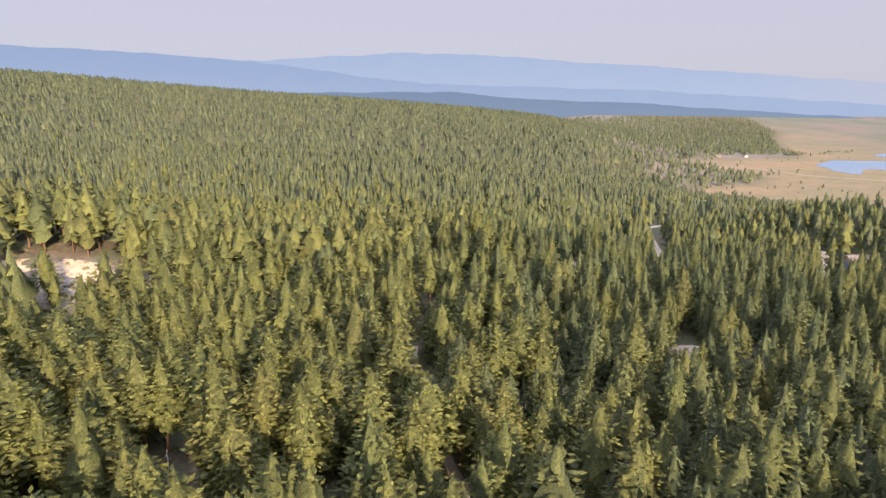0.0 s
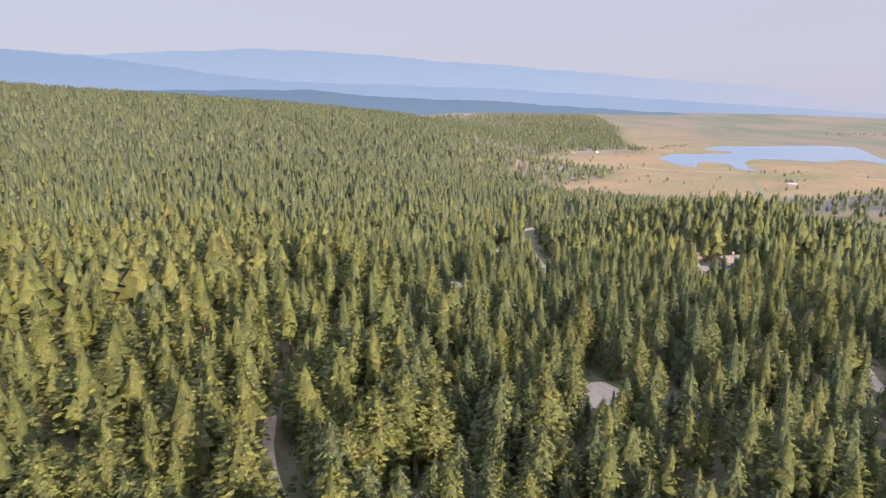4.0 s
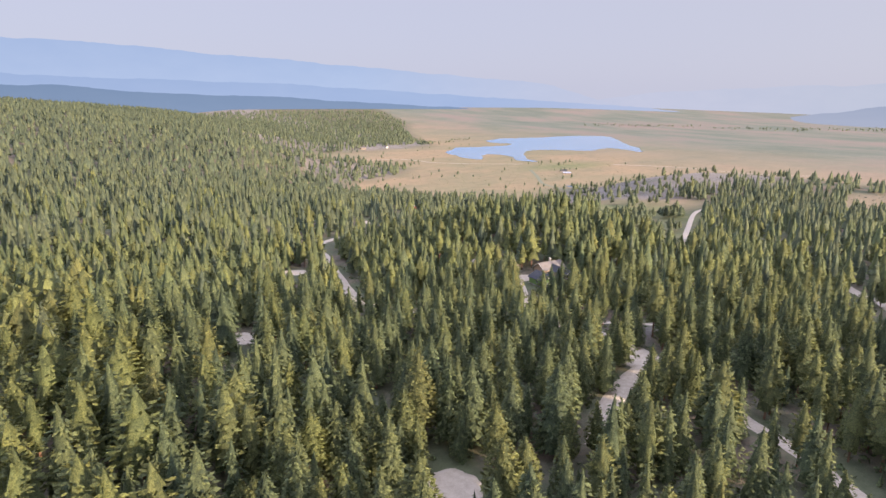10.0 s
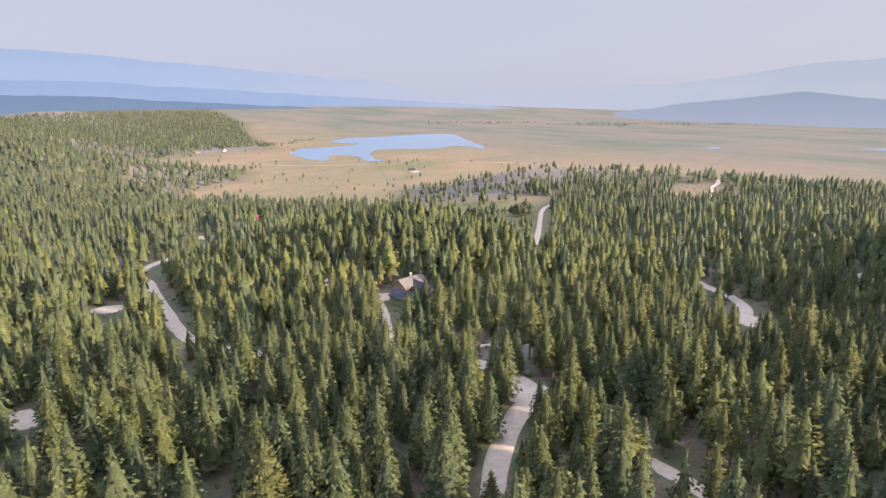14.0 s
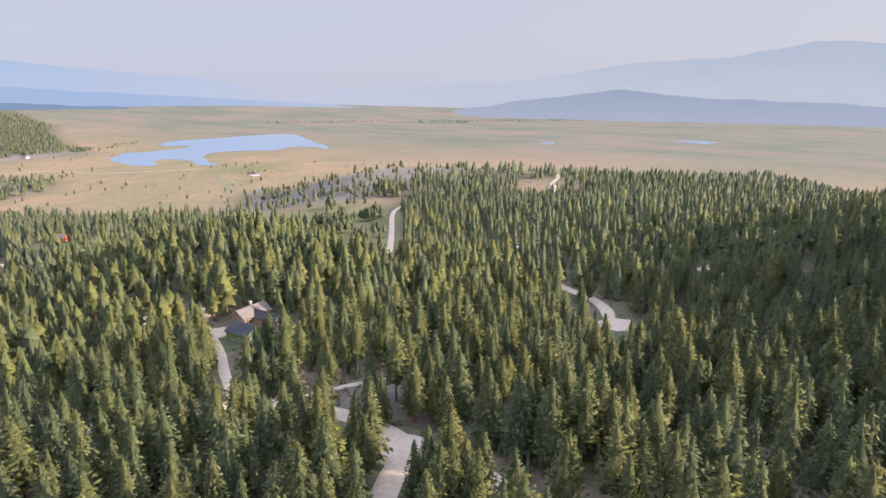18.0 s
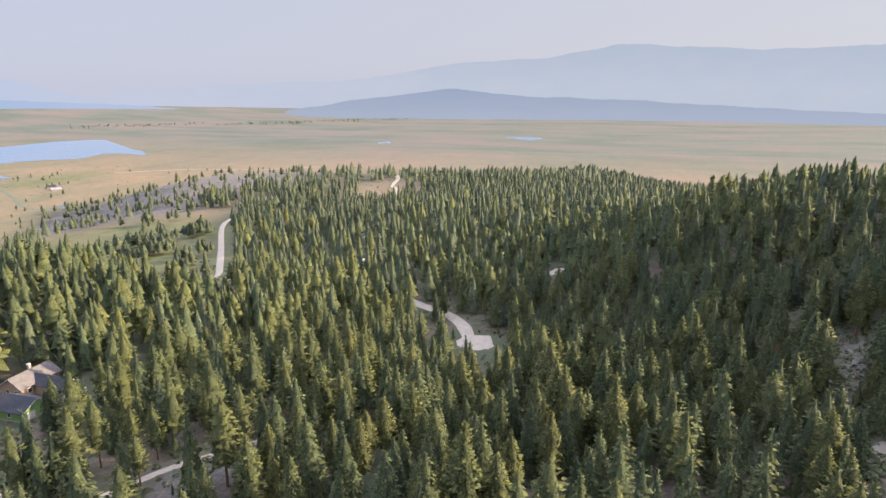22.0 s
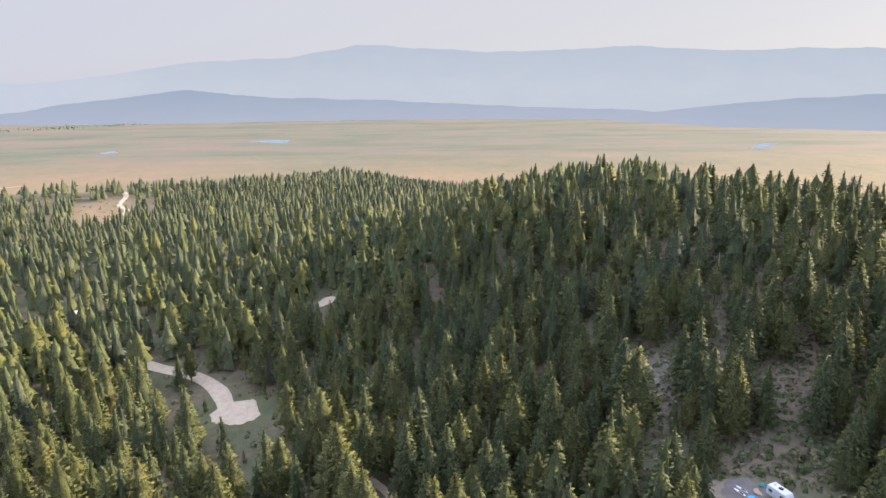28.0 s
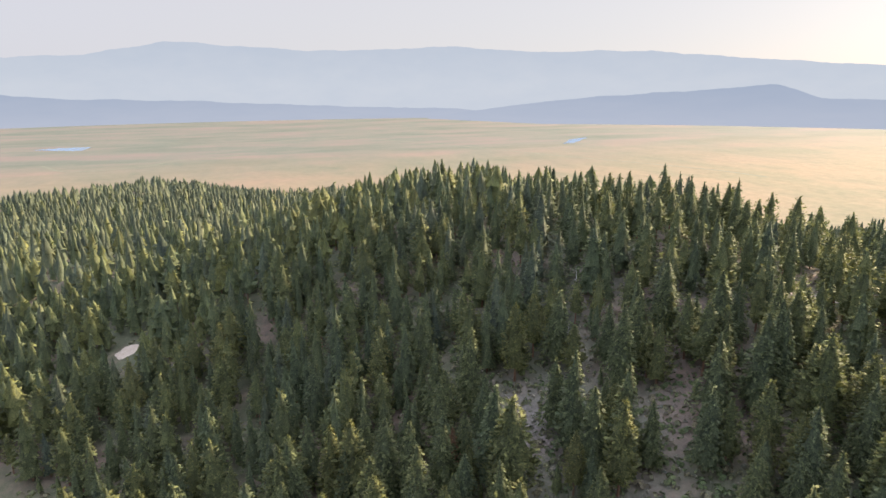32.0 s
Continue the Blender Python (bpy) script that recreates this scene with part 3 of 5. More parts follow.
# ---- far ranges: heading and height above the level of the eye, in thousandths of the distance ----
FAR_RANGE = [(-60, 55), (-35, 60), (-28, 60), (-17, 52), (-11, 59), (-4, 66), (3, 63), (9, 54), (20, 40), (30, 25), (40, 10), (50, 4), (60, 11),
             (65, 13), (70, 27), (75, 40), (83, 48), (88, 65), (95, 60), (99, 55), (105, 57), (111, 60), (118, 52), (127, 51), (136, 38), (146, 24), (165, 8), (185, 4)]
LEFT_RIDGE = [(-60, 66), (-35, 60), (-25, 55), (-17, 46), (-10, 30), (-5, 19), (0, 14), (10, 9), (18, 4), (27, -6), (38, -18), (46, -25), (50, -31), (54, -37), (59, -44)]
LEFT_WOODS = [(-60, 0), (-20, 0), (0, 3), (6, -8), (16, -14), (25, -24), (33, -31), (36, -40)]
RIGHT_HILLS = [(50, -72), (56, -50), (60, -38), (65, -24), (74, -6), (80, -17), (91, -24), (102, -33), (111, -38), (113, -41), (120, -26), (128, -16), (132, -12), (137, -3), (140, -22), (146, -25), (160, -25), (185, -30)]


def build_range(name, outline, radius, material, label, rough, apron=0):
    h = np.arange(outline[0][0], outline[-1][0] + 0.01, 0.15)
    e = np.interp(h, [a for a, _ in outline], [b for _, b in outline])
    k = np.ones(9) / 9
    e = np.convolve(np.pad(e, 4, mode="edge"), k, "valid")
    e = e + rough * (hash_noise(h, 0 * h, 2.1, 1) + 0.5 * hash_noise(h, 0 * h, 0.8, 2) + 0.3 * hash_noise(h, 0 * h, 0.31, 6) - 0.9)
    a = np.radians(h)
    top = 202 + radius * e / 1000
    reach = apron * np.clip(top / (30 if radius > 4000 else 90), 0, 1)
    rows = []
    for back, z in ((-reach, np.full_like(h, -60 if not apron else -4)), (-0.5 * reach, 0.5 * (top - 60) - 30 if not apron else 0.42 * top), (25.0, top), (45.0, top - 30)):
        rows.append(np.column_stack([80 + (radius + back) * np.sin(a), 130 + (radius + back) * np.cos(a), z]))
    v = np.stack(rows, 1)
    n, m = v.shape[:2]
    i = np.arange(n * m).reshape(n, m)
    quads = np.stack([i[:-1, :-1], i[1:, :-1], i[1:, 1:], i[:-1, 1:]], axis=-1).reshape(-1, 4)
    me = mesh_of(name, v.reshape(-1, 3), quads, smooth=True)
    me.materials.append(material)
    ob = tagged(new(name, me), label, "mountains", kind="structure")
    return ob


def lowered(outline, drop):
    return [(a, b - drop) for a, b in outline]


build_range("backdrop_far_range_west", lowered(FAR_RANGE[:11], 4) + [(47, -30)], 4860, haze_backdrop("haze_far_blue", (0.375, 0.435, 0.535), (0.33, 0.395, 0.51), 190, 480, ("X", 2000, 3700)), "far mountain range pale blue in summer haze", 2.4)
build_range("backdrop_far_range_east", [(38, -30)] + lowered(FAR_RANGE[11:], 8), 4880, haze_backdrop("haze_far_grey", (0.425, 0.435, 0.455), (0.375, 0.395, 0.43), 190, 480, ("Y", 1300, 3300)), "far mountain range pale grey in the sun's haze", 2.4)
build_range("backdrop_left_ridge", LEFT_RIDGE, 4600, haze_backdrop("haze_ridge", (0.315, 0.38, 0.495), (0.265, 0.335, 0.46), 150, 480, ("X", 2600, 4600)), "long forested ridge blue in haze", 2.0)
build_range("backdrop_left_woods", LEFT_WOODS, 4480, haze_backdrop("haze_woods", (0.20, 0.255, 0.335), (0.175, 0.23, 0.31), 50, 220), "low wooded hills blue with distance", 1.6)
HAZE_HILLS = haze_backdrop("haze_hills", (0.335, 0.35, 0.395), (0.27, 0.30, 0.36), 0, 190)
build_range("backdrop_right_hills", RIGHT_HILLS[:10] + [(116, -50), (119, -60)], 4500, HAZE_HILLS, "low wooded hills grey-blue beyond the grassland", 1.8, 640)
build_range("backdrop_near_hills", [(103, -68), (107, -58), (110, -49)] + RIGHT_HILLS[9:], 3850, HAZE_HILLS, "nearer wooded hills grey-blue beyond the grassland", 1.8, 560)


# ---- lake and pools ----
def water_material():
    m, n, l, b = graph("lake_water")
    b.inputs["Base Color"].default_value = (0.14, 0.22, 0.33, 1)
    b.inputs["Roughness"].default_value = 0.06
    b.inputs["IOR"].default_value = 1.33
    bp = n.new("ShaderNodeBump")
    bp.inputs["Strength"].default_value, bp.inputs["Distance"].default_value = 0.06, 0.3
    l.new(noise_node(n, l, 0.12, 4, 0.6), bp.inputs["Height"])
    l.new(bp.outputs[0], b.inputs["Normal"])
    return m


MAT_WATER = water_material()


def build_water(name, shape, label):
    pts = smooth_line(shape + shape[:1], 15)[:-1]
    bm = bmesh.new()
    z = 0.3
    f = bm.faces.new([bm.verts.new((x + 6 * math.sin(y / 23), y + 6 * math.sin(x / 19), z)) for x, y in pts])
    f.normal_update()
    if f.normal.z < 0:
        f.normal_flip()
    ob = part(name, bm, MAT_WATER)
    return tagged(ob, label, "water", kind="structure")


LAKE = [(1066, 1799), (1140, 1905), (1210, 1963), (1351, 1947), (1475, 1987), (1430, 2080), (1543, 2210), (1741, 2186), (1937, 2179), (2041, 2081), (1850, 1800), (1662, 1543), (1657, 1692), (1538, 1658), (1399, 1760), (1282, 1691), (1215, 1590), (1169, 1497), (1150, 1553), (1199, 1676), (1163, 1732), (1090, 1640), (1050, 1634)]
build_water("water_lake", LAKE, "wide shallow lake reflecting the pale sky")
build_water("water_pool", [(2575, 662), (2622, 570), (2595, 501), (2498, 511), (2520, 581)], "small pool in the grassland")
build_water("water_pool", [(2234, 1043), (2280, 1020), (2225, 990), (2190, 1022)], "small pool in the grassland")
build_water("water_pool", [(935, 1112), (955, 1100), (955, 1082), (938, 1090)], "farm pond in the grassland")
build_water("water_pool", [(2040, -1000), (2130, -1060), (2235, -1200), (2190, -1180), (2085, -1075)], "small pool in the grassland")

# ditches and farm tracks drawn over the grassland
MAT_TRACK = surface("dusty_earth_track", (0.30, 0.25, 0.19), (0.42, 0.35, 0.27), 0.2, 0.95, 10, 0.4)
MAT_DITCH = surface("rank_ditch_grass", (0.10, 0.115, 0.07), (0.19, 0.19, 0.12), 0.05, 0.95, 8, 0.3)
DITCHES = [[(2380, 1010), (2490, 932), (2510, 840), (2553, 732), (2575, 662)], [(2077, 544), (1926, 455), (1974, 289), (2061, 227), (2140, 40)], 
           [(1310, 774), (1260, 730), (1214, 675)], [(1042, 1359), (975, 1250), (912, 1152), (895, 1062), (858, 959)], [(2041, 2090), (1850, 1800), (1680, 1555)], [(2200, 1040), (2050, 1180), (1980, 1330)],
           [(2700, 300), (2500, 60), (2600, -200), (2586, -401), (2391, -514), (2053, -675), (1764, -786), (1522, -894), (1333, -969), (1194, -988)], [(3000, 900), (2900, 500), (2980, 200)]]
for line in DITCHES:
    build_road("ditch", 9.0, line, MAT_DITCH, "dark line of rank grass along a ditch")
for line in ([(774, 1771), (872, 1734), (930, 1592), (1101, 1468)], [(1310, 1340), (1391, 1236), (1426, 1168), (1440, 1087), (1468, 1012), (1547, 924)]):
    build_road("road", 5.0, line, MAT_TRACK, "farm track across the grassland")


# ---- conifers ----
def crown_shape(rng, h, base, r, whorls, sides, tufts, size, pine, rows=2):
    """Overlapping skirts of boughs with loose tufts of needles: corners, faces, how far out on its twig each corner
    lies with crown shade mixed in, and the lie of the needle mass.
    """
    v, q, tip_shades, normals = [], [], [], []
    lean = (rng.random(2) - 0.5) * 0.03 * h
    lift = h - base

    def radius(t):
        if pine:
            return r * np.minimum(1, 0.62 + 1.6 * t) * np.clip(1 - t ** 1.5, 0, 1) ** 0.80
        return r * np.minimum(1, 0.74 + 2.2 * t) * np.clip(1.0 - t ** 1.12, 0, 1) ** 0.80
    droop = 0.05 if pine else 0.24
    off = 0
    for w in range(whorls):
        t0 = (w / whorls) ** 0.94
        t1 = min(1.0, ((w + (1.7 if w < whorls - 1 else 1.0)) / whorls) ** 0.94)
        full = float(radius(np.array([t0 + 0.25 / whorls]))[0]) * (0.82 + 0.26 * rng.random()) * (0.76 if tufts > 500 else 0.80 if tufts > 100 else 1.0)
        top = float(radius(np.array([t1]))[0]) * 0.45 + 0.02
        ang = rng.random() * 6.28 + (np.arange(sides) + (rng.random(sides) - 0.5) * 0.55) * 2 * math.pi / sides
        long = np.where(np.arange(sides) % 2 == 0, 1.0, 0.56 if not pine else 0.52)
        rag = long + (rng.random(sides) - 0.5) * (0.34 if not pine else 0.5)
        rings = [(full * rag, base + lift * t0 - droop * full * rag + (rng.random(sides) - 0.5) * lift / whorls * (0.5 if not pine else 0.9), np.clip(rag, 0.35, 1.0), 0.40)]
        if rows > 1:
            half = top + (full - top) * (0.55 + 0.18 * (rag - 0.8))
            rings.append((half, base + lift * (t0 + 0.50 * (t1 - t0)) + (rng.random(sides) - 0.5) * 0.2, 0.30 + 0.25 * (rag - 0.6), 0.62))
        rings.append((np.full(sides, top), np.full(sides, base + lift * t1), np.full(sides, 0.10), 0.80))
        for rr, z, tip_shade, up in rings:
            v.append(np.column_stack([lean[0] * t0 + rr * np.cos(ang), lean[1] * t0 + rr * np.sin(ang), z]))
            tip_shades.append(tip_shade * (0.45 if tufts > 500 else 0.5 if tufts > 100 else 1.0))
            sway = (rng.random(sides) - 0.5) * 0.7
            normals.append(np.column_stack([np.cos(ang + sway), np.sin(ang + sway), up + (rng.random(sides) - 0.5) * 0.3]))
        j, k = np.arange(sides), (np.arange(sides) + 1) % sides
        for m in range(len(rings) - 1):
            o = off + m * sides
            q.append(np.column_stack([o + j, o + k, o + sides + k, o + sides + j]))
        off += len(rings) * sides
    if tufts:
        # loose ends of twigs that break the outline
        t = np.clip(1 - (rng.random(tufts) * 0.99 + 0.004) ** 0.72, 0, 0.98)
        ang = rng.random(tufts) * 6.28
        # gathered into boughs, so that light and shade lie in clumps
        bough = np.round(t * whorls * 1.3) * 2.4
        ang = bough + np.round((ang - bough) * 7 / 6.28) * 6.28 / 7 + (rng.random(tufts) - 0.5) * 0.75
        reach = 0.86 + 0.28 * np.modf(np.abs(np.sin(np.round(t * whorls * 1.3) * 12.9 + np.round((ang - bough) * 7 / 6.28) * 78.2) * 4375.5))[0]
        rad = radius(t) * reach * (0.60 + 0.44 * np.sqrt(rng.random(tufts)))
        p = np.column_stack([lean[0] * t + rad * np.cos(ang), lean[1] * t + rad * np.sin(ang), base + lift * t - droop * rad * 0.8 + 0.12 + (rng.random(tufts) - 0.4) * (0.5 if not pine else 0.9)])
        out = np.column_stack([np.cos(ang), np.sin(ang), 0 * ang])
        side = np.column_stack([-np.sin(ang), np.cos(ang), 0 * ang])
        yaw = (rng.random(tufts) - 0.5) * 1.3
        d = out * np.cos(yaw)[:, None] + side * np.sin(yaw)[:, None]
        d[:, 2] = (-0.25 if not pine else 0.15) + (rng.random(tufts) - 0.5) * 0.9 + 9 * np.clip(t - 0.88, 0, 1)
        d /= np.linalg.norm(d, axis=1)[:, None]
        s = np.cross(d, np.array([0, 0, 1.0]))
        s /= np.linalg.norm(s, axis=1)[:, None] + 1e-9
        rise_ = np.cross(s, d)
        roll = (rng.random(tufts) - 0.5) * 1.6
        s = s * np.cos(roll)[:, None] + rise_ * np.sin(roll)[:, None]
        ln = size * (0.6 + 0.7 * rng.random(tufts)) * (0.55 + 0.45 * np.clip(radius(t) / r, 0, 1))
        wd = ln * (0.21 + 0.13 * rng.random(tufts)) * (1 if tufts > 100 else 1.35)
        mass = out + np.array([0, 0, 0.55]) + (rng.random((tufts, 3)) - 0.5) * 1.2
        s = np.where((np.cross(d, s) * mass).sum(1)[:, None] > 0, s, -s)
        a0, a1, a2, a3 = p - d * (0.5 * ln)[:, None], p + s * wd[:, None], p + d * (0.6 * ln)[:, None], p - s * wd[:, None]
        v.append(np.stack([a0, a3, a2, a1], 1).reshape(-1, 3))
        q.append(np.arange(tufts * 4).reshape(-1, 4) + off)
        normals.append(np.repeat(mass, 4, axis=0))
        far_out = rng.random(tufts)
        tip_shades.append(np.stack([0.2 + 0.2 * far_out, 0.4 + 0.3 * far_out, 0.6 + 0.4 * far_out, 0.4 + 0.3 * far_out], 1).ravel())
    n = np.vstack(normals)
    return np.vstack(v), np.vstack(q), np.concatenate(tip_shades), n / np.linalg.norm(n, axis=1)[:, None]


def trunk_shape(rng, h, r, sides, limbs, base):
    """A tapered, slightly bowed stem with bare dead limbs below the crown."""
    v, q = [], []
    levels = [0, 0.03, 0.2, 0.45, 0.7, 0.97] if sides > 5 else [0, 0.5, 0.95]
    bow = (rng.random(2) - 0.5) * 0.02 * h
    for k in levels:
        rr = r * (1.25 if k == 0 else (1 - k) ** 0.8 + 0.02)
        for j in range(sides):
            a = 2 * math.pi * j / sides
            v.append((bow[0] * math.sin(k * 3) + rr * math.cos(a), bow[1] * math.sin(k * 3) + rr * math.sin(a), -0.6 if k == 0 else k * h))
    for k in range(len(levels) - 1):
        for j in range(sides):
            q.append((k * sides + j, k * sides + (j + 1) % sides, (k + 1) * sides + (j + 1) % sides, (k + 1) * sides + j))
    for _ in range(limbs):
        z = base * (0.5 + 0.9 * rng.random())
        a, ln, t = rng.random() * 6.28, 0.8 + 1.3 * rng.random(), 0.045
        c, s = math.cos(a), math.sin(a)
        o = len(v)
        for rr, up in ((0.0, 0.0), (ln, -0.1 * ln)):
            for dx, dz in ((t, 0), (0, t), (-t, 0), (0, -t)):
                v.append((c * rr - s * dx, s * rr + c * dx, z + up + dz * (1 if rr == 0 else 0.4)))
        q += [(o + j, o + (j + 1) % 4, o + 4 + (j + 1) % 4, o + 4 + j) for j in range(4)]
    return np.array(v), np.array(q)


TALL = 18.0
rng = np.random.default_rng(7)


def pattern(pine, whorls, cut, tufts, size, stem, limbs, rows=2):
    base = TALL * (rng.uniform(0.16, 0.30) if pine else rng.uniform(0.05, 0.13))
    r = TALL * (rng.uniform(0.205, 0.265) if pine else rng.uniform(0.185, 0.245))
    h = TALL * rng.uniform(0.98, 1.02)
    return crown_shape(rng, h, base, r, whorls, cut, tufts, size, pine, rows), trunk_shape(rng, h * 0.82, 0.30 if pine else 0.24, stem, limbs, base)


NEAR = {False: [pattern(False, 13, 9, 820, 0.95, 7, 5, 1) for _ in range(6)], True: [pattern(True, 10, 9, 820, 1.0, 7, 7, 1) for _ in range(6)]}
CLOSE = {False: [pattern(False, 8, 6, 250, 1.2, 3, 0, 1) for _ in range(6)], True: [pattern(True, 7, 6, 250, 1.25, 3, 0, 1) for _ in range(6)]}
CLOSER = {False: [pattern(False, 6, 8, 34, 2.0, 3, 0, 1) for _ in range(6)], True: [pattern(True, 5, 8, 36, 2.2, 3, 0, 1) for _ in range(5)]}
MIDDLE = {False: [pattern(False, 3, 6, 5, 2.6, 3, 0, 1) for _ in range(6)], True: [pattern(True, 3, 6, 10, 2.8, 3, 0, 1) for _ in range(5)]}
FAR = {False: [pattern(False, 2, 4, 1, 3.2, 3, 0, 1) for _ in range(5)], True: [pattern(True, 2, 4, 1, 3.2, 3, 0, 1) for _ in range(4)]}


def scatter(x0, x1, y0, y1, cell, seed):
    g = np.random.default_rng(seed)
    gx, gy = np.meshgrid(np.arange(x0, x1, cell), np.arange(y0, y1, cell))
    x, y = gx.ravel(), gy.ravel()
    x = x + (g.random(len(x)) - 0.5) * cell * 1.0
    y = y + (g.random(len(y)) - 0.5) * cell * 1.0
    return x, y, g


def wooded(x, y, g, clear):
    """Which places bear a tree: thinner on dry openings and in chance gaps, none on roads."""
    d = shore(x, y)
    keep = 0.97 - 0.85 * openness(x, y)
    gap = hash_noise(x, y, 34, 11) * 0.65 + hash_noise(x, y, 13, 12) * 0.35
    keep = np.where(gap < 0.22, keep * 0.4, keep)
    d = d + np.where((y > 850) & (x < 1200), 150 * (hash_noise(x, y, 120, 33) - 0.62), 0)
    # a wooded tongue runs out into the grassland
    d = np.where((x > 480) & (x < 800) & (y > 1390) & (y < 1600), np.maximum(d, shore(x, y) + 14), d)
    keep = np.where((d < 12) | (road_distance(x, y) < clear) | (road_distance(x, y, ("fork",)) < 2.6), 0, keep)
    for hx, hy, hr in ((245, 98, 12), (234, 105, 9), (258, 93, 11), (224, 112, 6), (243, 356, 15), (232, 340, 11), (222, 350, 9), (250, 337, 8)):
        keep = np.where(np.hypot(x - hx, y - hy) < hr, 0, keep)
    # open grass beyond the edge of the forest, thin woods on the bench
    zone = (x > 545) & (y > 595) & (y < 1100) & (d > -40)
    keep = np.where(zone & ((x < 760) | (y > 705)), keep * 0.03, np.where(zone, keep * 0.9, keep))
    keep = np.where((x > 940) & (y > 560) & (y < 760), keep * 0.3, keep)
    # a meadow at the foot of the valley
    keep = np.where(np.hypot((x - 590) / 75, (y - 605) / 70) < 1, keep * 0.06, keep)
    keep = np.where((np.hypot((x - 500) / 60, (y - 520) / 40) < 1) & (x < 560), keep * 0.5, keep)
    # trees thinned on the camera's side of roads and pads, for the view
    for step, left in ((6, 0.55), (11, 0.8)):
        keep = np.where((road_distance(x + 0.75 * step, y + 0.66 * step, ("bend",)) < 1.0) & (np.hypot(x - 260, y - 250) < 180), keep * left, keep)
    for step, left in ((7, 0.06), (14, 0.15), (21, 0.3), (29, 0.55)):
        keep = np.where((road_distance(x + 0.96 * step, y + 0.28 * step, ("east",)) < 1.0) & (x > 318) & (x < 366) & (y > 212), keep * left, keep)
    open_share, _ = view_keep(x, y)
    keep = keep * open_share
    west = np.clip((70 - x) / 80, 0, 1) * np.clip((480 - y) / 120, 0, 1)
    return g.random(len(x)) < keep * (1 - 0.3 * west)


def in_sector(x, y, lo, hi):
    a = np.degrees(np.arctan2(x - 60, y - 60))
    return (a > lo) & (a < hi)


def old_growth(x, y):
    """Taller, wider spaced pines on the western slope."""
    return np.clip((110 - x) / 110, 0, 1) * np.clip((480 - y) / 140, 0, 1)


def stand(name, shapes, x, y, g, label, material, width=1.0, tall=(18.4, 3.4), trunks=True, other=None, share=None, low=8.5):
    """Many trees joined into one mesh."""
    z = height(x, y)
    hs = np.clip(g.normal(tall[0], tall[1], len(x)), low, 24) / TALL * (1 + (0.22 if low > 5 else 0) * old_growth(x, y))
    ws = hs * g.uniform(0.82, 1.10, len(x)) * width * (1 + 0.2 * old_growth(x, y))
    turn, kind, hue = g.random(len(x)) * 6.283, g.integers(0, len(shapes), len(x)), g.random(len(x))
    second = g.random(len(x)) < (0 if share is None else share)
    V, Q, T, M, P, N, off = [], [], [], [], [], [], 0
    for k, (crown, trunk) in enumerate(shapes):
        sel = np.where(kind == k)[0]
        if not len(sel):
            continue
        c, s = np.cos(turn[sel]), np.sin(turn[sel])
        stem = trunk[0] * (1, 1, 0) + (0.01, 0, 0)
        stem = stem / np.linalg.norm(stem, axis=1)[:, None]
        for (sv, sq, tip_shade, sn), mi in ((crown, 0), ((*trunk, np.zeros(len(trunk[0])), stem), 1)):
            if mi and not trunks:
                continue
            vx = (sv[None, :, 0] * c[:, None] - sv[None, :, 1] * s[:, None]) * ws[sel][:, None] + x[sel][:, None]
            vy = (sv[None, :, 0] * s[:, None] + sv[None, :, 1] * c[:, None]) * ws[sel][:, None] + y[sel][:, None]
            vz = sv[None, :, 2] * hs[sel][:, None] + z[sel][:, None]
            V.append(np.stack([vx, vy, vz], -1).reshape(-1, 3))
            Q.append((sq[None] + (np.arange(len(sel)) * len(sv))[:, None, None]).reshape(-1, 4) + off)
            N.append(np.stack([sn[None, :, 0] * c[:, None] - sn[None, :, 1] * s[:, None], sn[None, :, 0] * s[:, None] + sn[None, :, 1] * c[:, None], np.tile(sn[:, 2], (len(sel), 1))], -1).reshape(-1, 3))
            T.append(np.repeat(hue[sel], len(sv)))
            P.append(np.tile(tip_shade, len(sel)))
            M.append(np.repeat(np.where(second[sel] & (mi == 0), 2, mi), len(sq)))
            off += len(sel) * len(sv)
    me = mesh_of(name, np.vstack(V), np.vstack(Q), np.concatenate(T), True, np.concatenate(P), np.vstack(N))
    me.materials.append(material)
    me.materials.append(MAT_BARK)
    if other:
        me.materials.append(other)
    me.polygons.foreach_set("material_index", np.concatenate(M).astype(np.int32))
    return tagged(new(name, me), label, "forest", kind="stuff")


# single trees with top heights: measured first, then fitted to the camera's view
LANDMARKS = [(174, 222, 125), (8, 217, 142), (234, 274, 112), (99, 256, 126), (303, 187, 116), (319, 190, 114), (327, 118, 129), (334, 96, 136),
             (278, 88, 146), (340, 127, 131), (334, 123, 126), (276, 65, 150), (249, 81, 140), (326, 84, 145), (345, 89, 140), (282, 42, 152),
             (342, 145, 128), (369, 169, 124), (229, 254, 121), (223, 251, 127), (193, 326, 113), (178, 339, 110), (470, 56, 167), (422, 21, 167), (487, 81, 157), (101, 200, 126), (69, 290, 136), (230, 333, 117), (376, 255, 104), (381, 252, 106), (253, 75, 138), (266, 76, 143), (270, 72, 142), (261, 66, 145), (246, 74, 140),
             (186, 337, 119), (199, 343, 120), (203, 351, 118), (210, 355, 119), (227, 332, 114), (196, 352, 117), (189, 346, 119),
             (182, 228, 122), (156, 211, 127), (196, 252, 124), (174, 213, 127), (179, 211, 127), (140, 189, 129), (137, 197, 126), (134, 201, 125), (164, 190, 129), (126, 199, 125), (141, 180, 124), (128, 205, 125)]
